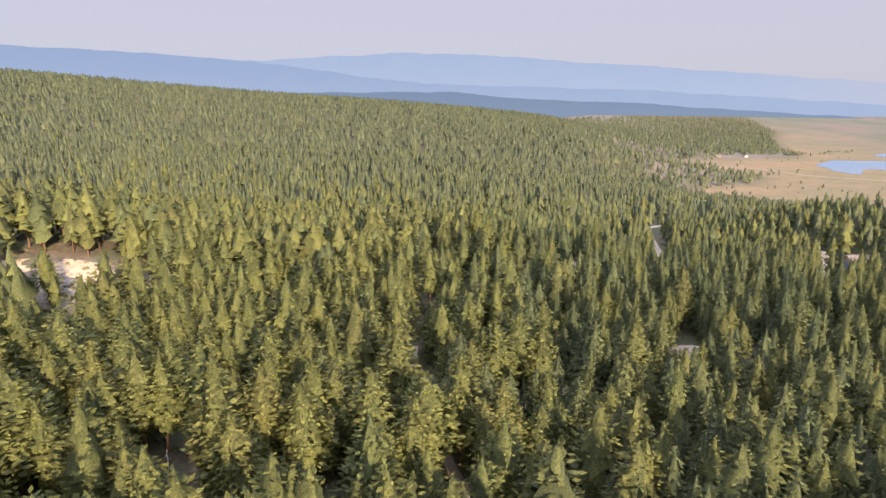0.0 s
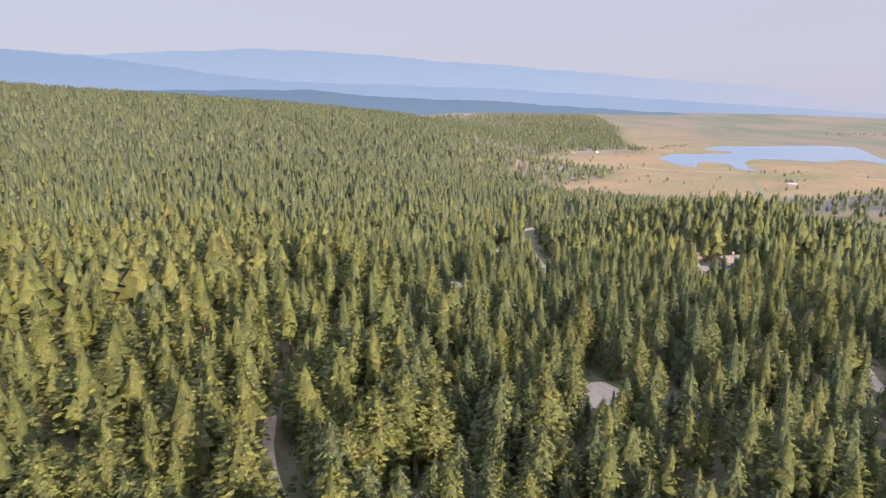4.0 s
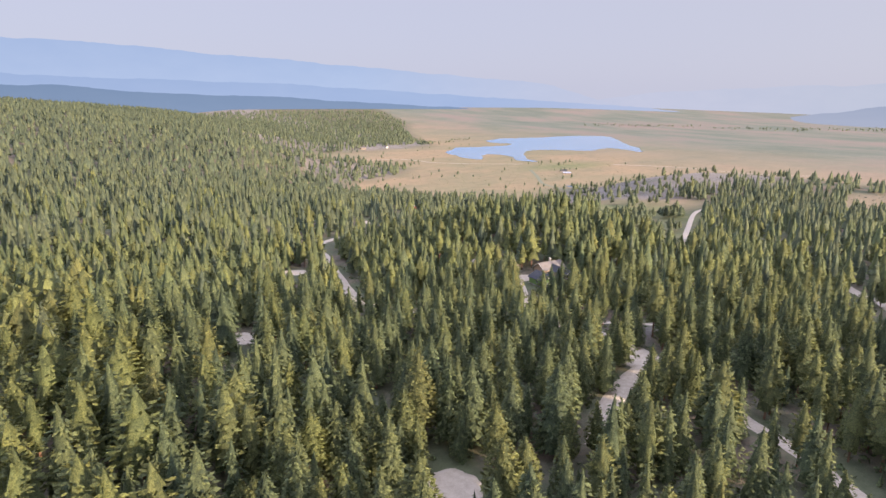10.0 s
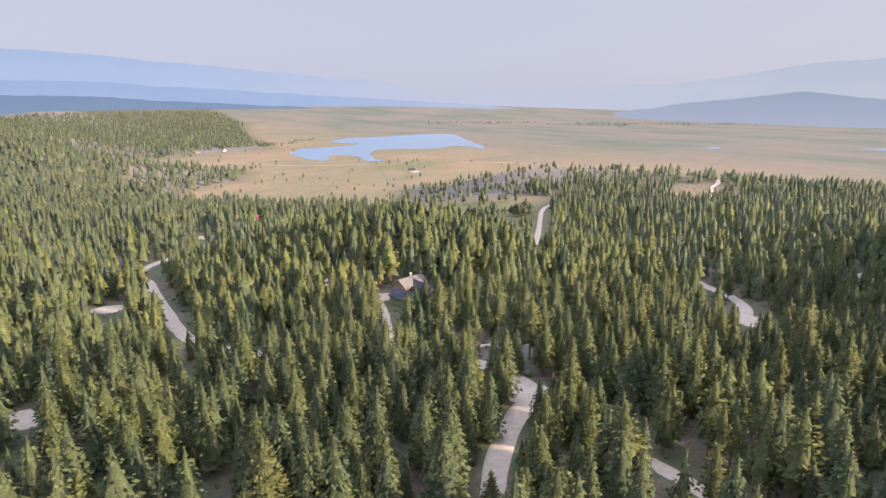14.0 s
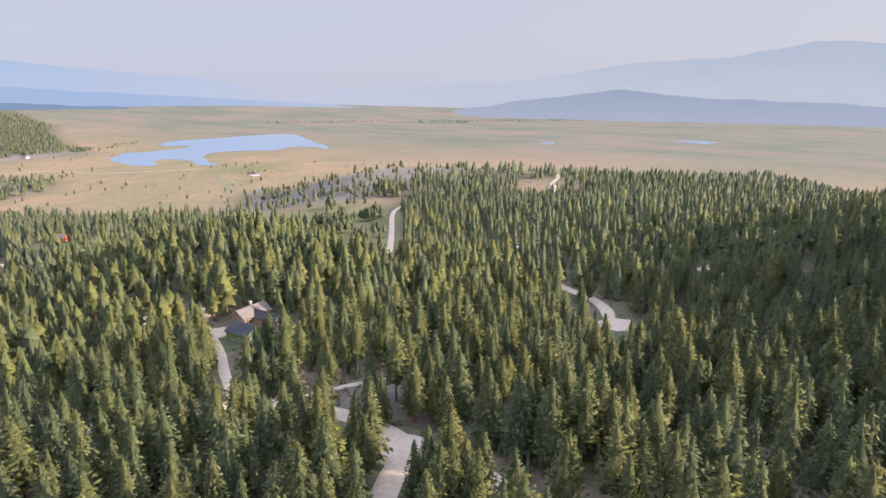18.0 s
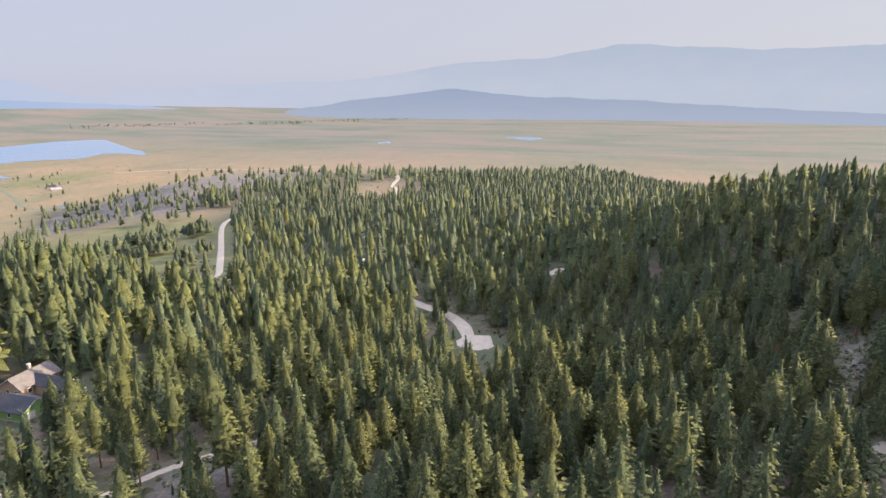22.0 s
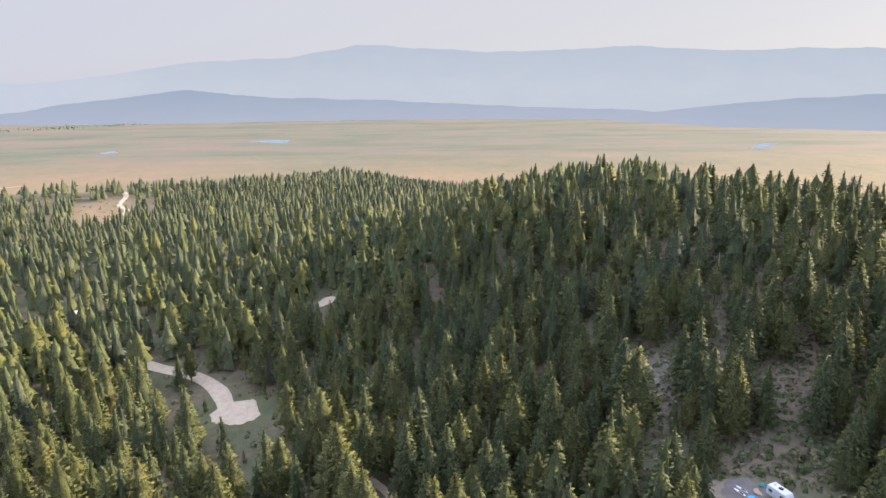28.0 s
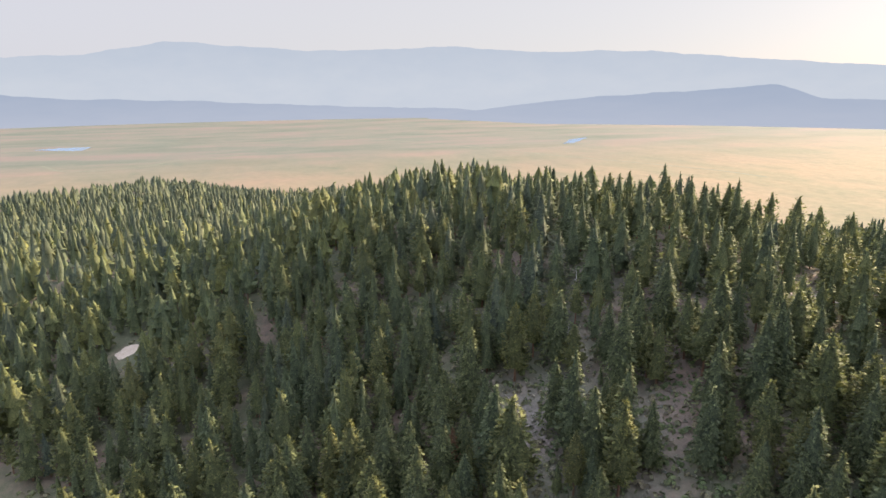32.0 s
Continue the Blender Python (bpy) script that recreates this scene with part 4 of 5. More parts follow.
# line of the tree tops nearest to the camera in its view
NEARLINE = [(-95, 135), (0, 150), (75, 215), (180, 235), (268, 185), (300, 110), (285, 60), (232, 98)]


def line_distance(x, y, pts):
    d = np.full(x.shape, 1e9)
    for (ax, ay), (bx, by) in zip(pts, pts[1:]):
        vx, vy = bx - ax, by - ay
        t = np.clip(((x - ax) * vx + (y - ay) * vy) / (vx * vx + vy * vy), 0, 1)
        d = np.minimum(d, np.hypot(x - ax - t * vx, y - ay - t * vy))
    return d


def haze_share(x, y):
    """Share of trees with haze-tinted needles: few near the flight, most of the forest farther off."""
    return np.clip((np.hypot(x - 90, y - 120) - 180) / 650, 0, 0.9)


# closed forest near the flight
tx, ty, tg = scatter(-330, 660, -110, 560, 7.6, 21)
ok = wooded(tx, ty, tg, 0.4) & (np.hypot(tx - 90, ty - 120) < 430) & (in_sector(tx, ty, -52, 150) | (line_distance(tx, ty, NEARLINE) < 70))
for lx, ly, _ in LANDMARKS:
    ok &= np.hypot(tx - lx, ty - ly) > 4.0
tx, ty = tx[ok], ty[ok]
is_pine = tg.random(len(tx)) < 0.2 + 0.3 * hash_noise(tx, ty, 90, 31) + 0.7 * np.clip((55 - tx) / 70, 0, 1)
order = np.argsort(line_distance(tx, ty, NEARLINE))
single = np.zeros(len(tx), dtype=bool)
for p in (False, True):
    single[order[is_pine[order] == p][:225]] = True

near_crowns = {p: [part("crown", mesh_of("crown", c[0], c[1], tip_shades=c[2], smooth=True, normals=c[3]), MAT_PINE if p else MAT_FIR) for c, _ in NEAR[p]] for p in NEAR}
near_sunlit = [part("crown", ob.data.copy(), MAT_SUNLITPINE) for ob in near_crowns[True]]
for ob in near_sunlit:
    ob.data.materials[0] = MAT_SUNLITPINE
near_trunks = {p: [part("trunk", mesh_of("trunk", *t, smooth=True), MAT_BARK if p else MAT_GREYBARK) for _, t in NEAR[p]] for p in NEAR}


def plant(x, y, tall, pine, k, turn, wide):
    z = ground_at(x, y)
    label = "ponderosa pine with an open crown and orange-brown bark" if pine else "dense green fir with a pointed crown"
    if tall < 12.5:
        label = "young " + ("pine with a short crown among taller trees" if pine else "fir with a narrow crown among taller trees")
    elif tall > 20.5:
        label = "tall " + label
    ob = thing("pine_tree" if pine else "fir_tree", Matrix.LocRotScale((x, y, z), Euler((0, 0, turn)), (wide * tall / TALL, wide * tall / TALL, tall / TALL)),
               label, "tree", "pines of the forest" if pine else "firs of the forest")
    for pool in (near_trunks, near_crowns):
        src = near_sunlit[k] if pine and pool is near_crowns and old_growth(x, y) > 0.15 + 0.8 * ((x * 7.31 + y * 3.17) % 1.0) else pool[pine][k]
        child = src.copy()
        scene.collection.objects.link(child)
        child.parent = ob
    return ob


for i in np.where(single)[0]:
    p = bool(is_pine[i])
    plant(tx[i], ty[i], float(np.clip(tg.normal(19.4, 3.5), 9, 26) * (1 + 0.22 * old_growth(tx[i], ty[i]))), p, int(tg.integers(0, len(NEAR[p]))), float(tg.random() * 6.28), float(tg.uniform(0.80, 1.08) * (1 + 0.32 * old_growth(tx[i], ty[i]))))
for i, (lx, ly, top) in enumerate(LANDMARKS):
    p = i % 4 == 1
    plant(lx, ly, min(max(top - ground_at(lx, ly), 11), 25), p, i % len(NEAR[p]), i * 1.7, 0.95)
# a few dying trees, needles rusted through, and bare grey snags
for i, (lx, ly, lh) in enumerate([(-42, 128, 13), (-15, 168, 11), (300, 120, 13), (118, 205, 10), (262, 176, 12)]):
    ob = thing("dying_pine", Matrix.LocRotScale((lx, ly, ground_at(lx, ly)), Euler((0, 0, i * 2.1)), (0.72 * lh / TALL, 0.72 * lh / TALL, lh / TALL)), "dying pine with rust-red needles among green trees", "tree", "dying pines")
    part("trunk", near_trunks[True][i % 6].data, MAT_BARK, ob)
    me = near_crowns[True][i % 6].data.copy()
    me.materials[0] = MAT_DEAD
    part("crown", me, MAT_DEAD, ob, "rust-red needles")
MAT_SNAG = surface("bleached_dead_wood", (0.30, 0.275, 0.25), (0.5, 0.47, 0.43), 1.5, 0.85, 7, 0.5, stretch=(1, 1, 0.3))
for i, (lx, ly, lh) in enumerate([(-58, 118, 12), (22, 150, 10), (150, 246, 12), (290, 150, 11), (318, 78, 12), (205, 215, 9), (338, 62, 12)]):
    ob = thing("dead_snag", Matrix.LocRotScale((lx, ly, ground_at(lx, ly)), Euler((0.03, 0.04, i * 1.3)), (1, 1, 1)), "bare grey dead tree with broken limbs", "dead tree", "dead snags")
    sv, sq = trunk_shape(rng, lh, 0.26, 7, 0, 1.0)
    part("trunk", mesh_of("trunk", sv, sq, smooth=True), MAT_SNAG, ob)
    for k in range(12):
        z, a, ln = lh * (0.3 + 0.055 * k), k * 2.4 + i, (1.9 - 0.11 * k) * rng.uniform(0.6, 1.1)
        b = [(0.07 * math.cos(u), 0.07 * math.sin(u), 0) for u in (0, 2.1, 4.2)]
        rot = Matrix.Rotation(a, 3, "Z") @ Matrix.Rotation(radians(78 - 2 * k), 3, "Y")
        bv = [rot @ Vector(p) + Vector((0, 0, z)) for p in b] + [rot @ Vector((p[0] * 0.2, p[1] * 0.2, ln)) + Vector((0, 0, z)) for p in b]
        part("limb", mesh_of("limb", [tuple(p) for p in bv], [(0, 1, 4, 3), (1, 2, 5, 4), (2, 0, 3, 5), (3, 4, 5, 5)]), MAT_SNAG, ob)
# fallen stems bleached on the ground
for i, (lx, ly, ln, turn) in enumerate([(-30, 118, 11, 20), (-12, 128, 9, 75), (48, 205, 10, 130), (176, 250, 9, 15), (207, 262, 8, 100), (228, 246, 10, 160), (268, 120, 9, 40), (288, 84, 11, 95), (310, 96, 8, 10), (322, 62, 10, 140)]):
    dx, dy = math.cos(radians(turn)), math.sin(radians(turn))
    za, zb = ground_at(lx, ly), ground_at(lx + dx * ln, ly + dy * ln)
    sv, sq = trunk_shape(rng, ln, 0.22, 7, 0, 1.0)
    me = mesh_of("fallen_log", sv, sq, smooth=True)
    me.materials.append(MAT_SNAG)
    ob = tagged(new("fallen_log", me), "bleached fallen tree stem lying on the forest floor", "log", "fallen logs")
    way = Vector((dx * ln, dy * ln, zb - za)).normalized()
    ob.matrix_world = Matrix.Translation((lx, ly, za + 0.12)) @ way.to_track_quat("Z", "Y").to_matrix().to_4x4()
for pool in (near_crowns, near_trunks):
    for obs in pool.values():
        for ob in obs:
            bpy.data.objects.remove(ob)
for ob in near_sunlit:
    bpy.data.objects.remove(ob)

rest = ~single
band = line_distance(tx, ty, NEARLINE) < 130
for pick, shapes, where in ((rest & band, CLOSE, "close"), (rest & ~band, CLOSER, "hillside")):
    stand("fir_stand_" + where, shapes[False], tx[pick & ~is_pine], ty[pick & ~is_pine], tg, "closed stand of green firs on the hillside", MAT_FIR, other=MAT_HAZE_NEEDLES, share=haze_share(tx, ty)[pick & ~is_pine])
    stand("pine_stand_" + where, shapes[True], tx[pick & is_pine], ty[pick & is_pine], tg, "yellow-green pines mixed among the firs", MAT_PINE, other=MAT_SUNLITPINE if where == "close" else MAT_FIR, share=(old_growth(tx, ty) if where == "close" else haze_share(tx, ty))[pick & is_pine])

# young growth between the grown trees
SAPLING = [pattern(False, 5, 6, 20, 1.8, 4, 0, 1) for _ in range(4)]
yx, yy, yg = scatter(-160, 430, 20, 420, 9.5, 27)
ok = (road_distance(yx, yy) > 2.0) & (line_distance(yx, yy, NEARLINE) < 120) & (yg.random(len(yx)) < (0.55 - 0.3 * openness(yx, yy)) * np.maximum(view_keep(yx, yy)[0], 0.15)) & (np.hypot(yx - 238, yy - 352) > 20) & (np.hypot(yx - 252, yy - 97) > 13)
stand("young_firs", SAPLING, yx[ok], yy[ok], yg, "young firs growing between the taller trees", MAT_FIR, 1.1, (6.5, 2.2), trunks=False, low=2.5)

# forest of the middle distance
mx, my, mg = scatter(-900, 1640, -420, 1300, 11.4, 22)
rr = np.hypot(mx - 90, my - 120)
ok = wooded(mx, my, mg, 2.5) & (rr < 1000) & ((rr >= 430) & in_sector(mx, my, -43, 152) | ~in_sector(mx, my, -52, 150) & (line_distance(mx, my, NEARLINE) >= 70) & (rr < 620) & (mg.random(len(mx)) < np.where(rr < 300, 1.0, 0.12)))
mx, my = mx[ok], my[ok]
mp = mg.random(len(mx)) < 0.3
stand("fir_stand_middle", MIDDLE[False], mx[~mp], my[~mp], mg, "distant firs covering the lower hills", MAT_FIR, 1.12, (19.5, 5.0), trunks=False, other=MAT_HAZE_NEEDLES, share=haze_share(mx, my)[~mp])
stand("pine_stand_middle", MIDDLE[True], mx[mp], my[mp], mg, "distant pines among the firs", MAT_PINE, 1.12, (19.5, 5.0), trunks=False, other=MAT_HAZE_NEEDLES, share=haze_share(mx, my)[mp])
# far forest
fx, fy, fg = scatter(-3000, 1900, -300, 4350, 16.0, 23)
rr = np.hypot(fx - 90, fy - 120)
ok = wooded(fx, fy, fg, 3) & (rr >= 1000) & ((rr < 2900) & in_sector(fx, fy, -40, 108) | (rr < 4300) & in_sector(fx, fy, 6, 32)) & (fg.random(len(fx)) < np.clip(1.6 - rr / 3000, 0.35, 1))
fx, fy = fx[ok], fy[ok]
fp = fg.random(len(fx)) < 0.3
stand("fir_stand_far", FAR[False], fx[~fp], fy[~fp], fg, "far forest covering the upland ridges", MAT_HAZE_NEEDLES, 1.8, trunks=False)
stand("pine_stand_far", FAR[True], fx[fp], fy[fp], fg, "far pines in the upland forest", MAT_HAZE_NEEDLES, 1.8, trunks=False)


# ---- building blocks ----
def box(x0, x1, y0, y1, z0, z1, bevel=0.0, bm=None):
    bm = bm or bmesh.new()
    v = [bm.verts.new(p) for p in ((x0, y0, z0), (x1, y0, z0), (x1, y1, z0), (x0, y1, z0), (x0, y0, z1), (x1, y0, z1), (x1, y1, z1), (x0, y1, z1))]
    fs = [bm.faces.new([v[i] for i in f]) for f in ((3, 2, 1, 0), (4, 5, 6, 7), (0, 1, 5, 4), (1, 2, 6, 5), (2, 3, 7, 6), (3, 0, 4, 7))]
    if bevel:
        bmesh.ops.bevel(bm, geom=list({e for f in fs for e in f.edges}), offset=bevel, segments=2, affect="EDGES")
    return bm


def prism(profile, y0, y1, axis="y", bm=None):
    """A closed profile (across, up) drawn out from y0 to y1 along an axis."""
    bm = bm or bmesh.new()
    put = (lambda a, t, z: (a, t, z)) if axis == "y" else (lambda a, t, z: (t, a, z))
    lo, hi = [bm.verts.new(put(a, y0, z)) for a, z in profile], [bm.verts.new(put(a, y1, z)) for a, z in profile]
    n = len(profile)
    bm.faces.new(lo[::-1])
    bm.faces.new(hi)
    for i in range(n):
        bm.faces.new((lo[i], lo[(i + 1) % n], hi[(i + 1) % n], hi[i]))
    bmesh.ops.recalc_face_normals(bm, faces=bm.faces)
    return bm


def tube(r0, r1, z0, z1, n=12, x=0, y=0, bm=None):
    bm = bm or bmesh.new()
    a = [bm.verts.new((x + r0 * math.cos(6.2832 * i / n), y + r0 * math.sin(6.2832 * i / n), z0)) for i in range(n)]
    b = [bm.verts.new((x + r1 * math.cos(6.2832 * i / n), y + r1 * math.sin(6.2832 * i / n), z1)) for i in range(n)]
    bm.faces.new(a[::-1])
    bm.faces.new(b)
    for i in range(n):
        bm.faces.new((a[i], a[(i + 1) % n], b[(i + 1) % n], b[i]))
    return bm


MAT_ROOF = surface("weathered_shingles", (0.125, 0.105, 0.092), (0.22, 0.19, 0.165), 0.7, 0.9, 9, 0.5)
MAT_DARKROOF = surface("charcoal_shingles", (0.03, 0.031, 0.036), (0.062, 0.062, 0.07), 0.7, 0.9, 9, 0.5)
MAT_TAN = surface("tan_siding", (0.27, 0.19, 0.12), (0.38, 0.27, 0.175), 0.8, 0.8, 7, 0.3, stretch=(1, 1, 6))
MAT_GREEN = surface("lime_green_siding", (0.16, 0.27, 0.075), (0.23, 0.35, 0.11), 0.8, 0.8, 7, 0.3, stretch=(1, 1, 6))
MAT_TRIM = surface("white_painted_wood", (0.50, 0.46, 0.40), (0.62, 0.58, 0.52), 1.2, 0.6, 6, 0.15)
MAT_STONE = surface("pale_chimney_stone", (0.24, 0.21, 0.19), (0.38, 0.34, 0.31), 2.5, 0.9, 5, 0.5)
MAT_DECK = surface("grey_deck_boards", (0.25, 0.21, 0.17), (0.42, 0.36, 0.30), 1.5, 0.85, 6, 0.4, stretch=(6, 1, 1))
MAT_RED = surface("barn_red_boards", (0.27, 0.05, 0.035), (0.40, 0.09, 0.06), 0.8, 0.85, 7, 0.3)
MAT_REDROOF = surface("red_metal_roof", (0.40, 0.07, 0.06), (0.52, 0.12, 0.10), 0.5, 0.5, 8, 0.1)
MAT_GREENROOF = surface("dull_green_metal_roof", (0.20, 0.27, 0.27), (0.32, 0.40, 0.40), 0.5, 0.5, 8, 0.1)
MAT_LOG = surface("brown_log_wall", (0.13, 0.075, 0.05), (0.24, 0.15, 0.10), 0.8, 0.85, 7, 0.4, stretch=(1, 1, 5))
MAT_RV = surface("white_fibreglass", (0.70, 0.71, 0.72), (0.82, 0.83, 0.84), 0.8, 0.35, 8, 0.03)
MAT_CARPAINT = surface("white_car_paint", (0.72, 0.73, 0.74), (0.82, 0.83, 0.84), 0.6, 0.25, 8, 0.0)
MAT_RUBBER = surface("black_rubber", (0.02, 0.02, 0.02), (0.045, 0.045, 0.045), 3, 0.85, 6, 0.2)
MAT_STEEL = surface("dull_steel", (0.42, 0.42, 0.42), (0.6, 0.6, 0.6), 4, 0.35, 6, 0.05, metal=0.9)
MAT_DARK = surface("dark_canvas", (0.035, 0.035, 0.04), (0.085, 0.085, 0.09), 3, 0.85, 6, 0.2)
MAT_BLUE = surface("bright_blue_vinyl", (0.05, 0.26, 0.58), (0.09, 0.36, 0.70), 1.5, 0.35, 6, 0.05)
MAT_POOLWATER = surface("shallow_pool_water", (0.12, 0.42, 0.66), (0.2, 0.52, 0.74), 1.5, 0.08, 5, 0.1)
MAT_SAND = surface("tan_woven_mat", (0.40, 0.29, 0.20), (0.52, 0.39, 0.28), 2.5, 0.9, 8, 0.3)
MAT_TEAL = surface("teal_tarpaulin", (0.04, 0.20, 0.20), (0.08, 0.30, 0.29), 2, 0.5, 6, 0.2)


def glass_material():
    m, n, l, b = graph("window_glass")
    b.inputs["Base Color"].default_value = (0.03, 0.04, 0.05, 1)
    b.inputs["Roughness"].default_value = 0.06
    b.inputs["Specular IOR Level"].default_value = 0.8
    return m


MAT_GLASS = glass_material()


def gable_roof(parent, x0, x1, y0, y1, eave, ridge, along, material, over=0.55, thick=0.16):
    """Two sloping slabs that meet at a ridge cap, with white boards at the gables."""
    if along == "x":
        mid, half, a, b = (y0 + y1) / 2, (y1 - y0) / 2, x0 - over, x1 + over
    else:
        mid, half, a, b = (x0 + x1) / 2, (x1 - x0) / 2, y0 - over, y1 + over
    fall = (ridge - eave) / half
    axis = "x" if along == "x" else "y"
    for side in (-1, 1):
        out, low = mid + side * (half + over), eave - over * fall
        slab = [(mid, ridge), (out, low), (out, low + thick), (mid, ridge + thick)]
        part("roof", prism(slab, a, b, axis), material, parent)
        for end in (a - 0.05, b + 0.003):
            board = [(mid, ridge - 0.12), (out, low - 0.12), (out, low + thick - 0.03), (mid, ridge + thick - 0.03)]
            part("barge_board", prism(board, end, end + 0.047, axis), MAT_TRIM, parent, "white painted barge board")
    cap = [(mid - 0.18, ridge + thick - 0.06), (mid + 0.18, ridge + thick - 0.06), (mid, ridge + thick + 0.05)]
    part("ridge_cap", prism(cap, a + 0.01, b - 0.01, axis), material, parent)


def gable_walls(parent, x0, x1, y0, y1, base, eave, ridge, along, materials, inset=0.0):
    """Four walls with thickness; those at the gables rise to the ridge. materials: south, east, north, west."""
    t = 0.22
    my, mx = (y0 + y1) / 2, (x0 + x1) / 2
    for side, m in zip("senw", materials):
        if side in "sn":
            ya, yb = (y0, y0 + t) if side == "s" else (y1 - t, y1)
            prof = [(x0, base), (x1, base), (x1, eave)] + ([(mx, ridge)] if along == "y" else []) + [(x0, eave)]
            part("wall", prism(prof, ya, yb, "y"), m, parent)
        else:
            xa, xb = (x1 - t, x1) if side == "e" else (x0, x0 + t)
            prof = [(y0 + t, base), (y1 - t, base), (y1 - t, eave)] + ([(my, ridge)] if along == "x" else []) + [(y0 + t, eave)]
            part("wall", prism(prof, xa, xb, "x"), m, parent)


def window_unit(parent, x, y, z, w, h, facing):
    """A framed window set on a wall: frame of four bars, sill and dark pane."""
    holder = None
    d = 0.09
    f = 0.08
    sx, sy = {"s": (0, -1), "n": (0, 1), "e": (1, 0), "w": (-1, 0)}[facing]

    def slab(u0, u1, z0, z1, out0, out1):
        if sx == 0:
            return box(x + u0, x + u1, min(y + sy * out0, y + sy * out1), max(y + sy * out0, y + sy * out1), z0, z1)
        return box(min(x + sx * out0, x + sx * out1), max(x + sx * out0, x + sx * out1), y + u0, y + u1, z0, z1)
    holder = part("window", slab(-w / 2, w / 2, z, z + h, 0.0, 0.03), MAT_GLASS, parent, "dark reflecting window pane")
    for u0, u1, z0, z1 in ((-w / 2 - f, -w / 2, z - f, z + h + f), (w / 2, w / 2 + f, z - f, z + h + f), (-w / 2, w / 2, z + h, z + h + f), (-w / 2, w / 2, z - f, z)):
        part("frame", slab(u0, u1, z0, z1, 0.0, d), MAT_TRIM, holder, "white window frame")
    part("sill", slab(-w / 2 - 0.14, w / 2 + 0.14, z - f - 0.05, z - f, 0.0, 0.16), MAT_TRIM, holder)


# ---- the house among the firs ----
def build_house():
    cx, cy = 243.0, 356.0
    g = ground_at(cx, cy) - 0.3
    ob = thing("house", Matrix.Translation((cx, cy, g)), "timber house with grey-brown shingle roofs and a lime green gable", "house")
    # main range, ridge running east and west
    x0, x1, y0, y1 = -3.0, 11.6, 1.9, 10.4
    part("foundation", box(x0 - 0.1, x1 + 0.1, y0 - 0.1, y1 + 0.1, -1.5, 0.35), MAT_STONE, ob)
    gable_walls(ob, x0, x1, y0, y1, 0.35, 5.2, 8.0, "x", (MAT_TAN, MAT_TAN, MAT_TAN, MAT_TAN))
    gable_roof(ob, x0, x1, y0, y1, 5.2, 8.0, "x", MAT_ROOF, 0.8)
    # wing to the south with the open porch
    wx0, wx1 = 1.6, 7.6
    gable_walls(ob, wx0, wx1, -7.2, 1.9, 0.35, 4.7, 6.9, "y", (MAT_TAN, MAT_TAN, MAT_TAN, MAT_TAN))
    part("foundation", box(wx0 - 0.1, wx1 + 0.1, -7.3, 1.8, -1.5, 0.35), MAT_STONE, ob)
    gable_roof(ob, wx0, wx1, -10.6, 3.6, 4.7, 6.9, "y", MAT_DARKROOF, 0.6)
    part("deck", box(wx0 - 0.4, wx1 + 2.6, -11.6, -7.32, -0.9, 0.25), MAT_DECK, ob, "grey board deck under the porch")
    for px in (wx0 + 0.15, (wx0 + wx1) / 2 - 1.0, (wx0 + wx1) / 2 + 1.0, wx1 - 0.15):
        part("porch_post", box(px - 0.12, px + 0.12, -10.6, -10.36, 0.25, 4.75), MAT_TRIM, ob, "white porch post")
    part("porch_beam", box(wx0, wx1, -10.62, -10.34, 4.4, 4.72), MAT_TRIM, ob)
    for px in np.arange(wx0 - 0.3, wx1 + 2.6, 0.45):
        part("baluster", box(px - 0.03, px + 0.03, -11.55, -11.49, 0.25, 1.15), MAT_TRIM, ob)
    part("hand_rail", box(wx0 - 0.35, wx1 + 2.55, -11.58, -11.46, 1.15, 1.23), MAT_TRIM, ob)
    # garage wing with the green gable
    ax0, ax1 = -13.6, -3.4
    part("foundation", box(ax0 - 0.1, ax1 + 0.1, -10.6, 1.6, -2.0, 0.25), MAT_STONE, ob)
    gable_walls(ob, ax0, ax1, -10.5, 1.5, 0.25, 3.5, 6.1, "y", (MAT_GREEN, MAT_GREEN, MAT_TAN, MAT_GREEN))
    gable_roof(ob, ax0, ax1, -10.5, 1.5, 3.5, 6.1, "y", MAT_DARKROOF, 0.7)
    part("garage_door", box(-12.0, -9.2, -10.56, -10.5, 0.25, 2.6), MAT_TRIM, ob, "white panelled garage door")
    door = part("door", box(-6.3, -5.35, -10.57, -10.5, 0.25, 2.3), MAT_LOG, ob, "brown wooden door")
    part("door_handle", box(-5.5, -5.42, -10.66, -10.57, 1.2, 1.32), MAT_STEEL, door)
    # chimney
    chimney = part("chimney", box(4.6, 5.6, 6.5, 7.4, 5.5, 9.6), MAT_STONE, ob, "pale stone chimney")
    part("chimney_cap", box(4.5, 5.7, 6.4, 7.5, 9.6, 9.78), MAT_TRIM, chimney)
    for x, w in ((0.0, 1.4), (9.4, 1.5)):
        window_unit(ob, x, 1.9, 2.2, w, 1.5, "s")
    for y in (4.2, 8.0):
        window_unit(ob, -3.0, y, 2.3, 1.2, 1.4, "w")
        window_unit(ob, 11.6, y, 2.3, 1.2, 1.4, "e")
    for x in (3.2, 6.0):
        window_unit(ob, x, -7.2, 1.3, 1.3, 2.0, "s")
    for y in (-4.5, -0.8):
        window_unit(ob, 7.6, y, 1.6, 1.1, 1.4, "e")
    window_unit(ob, -13.6, -5.0, 1.4, 1.2, 1.2, "w")


build_house()


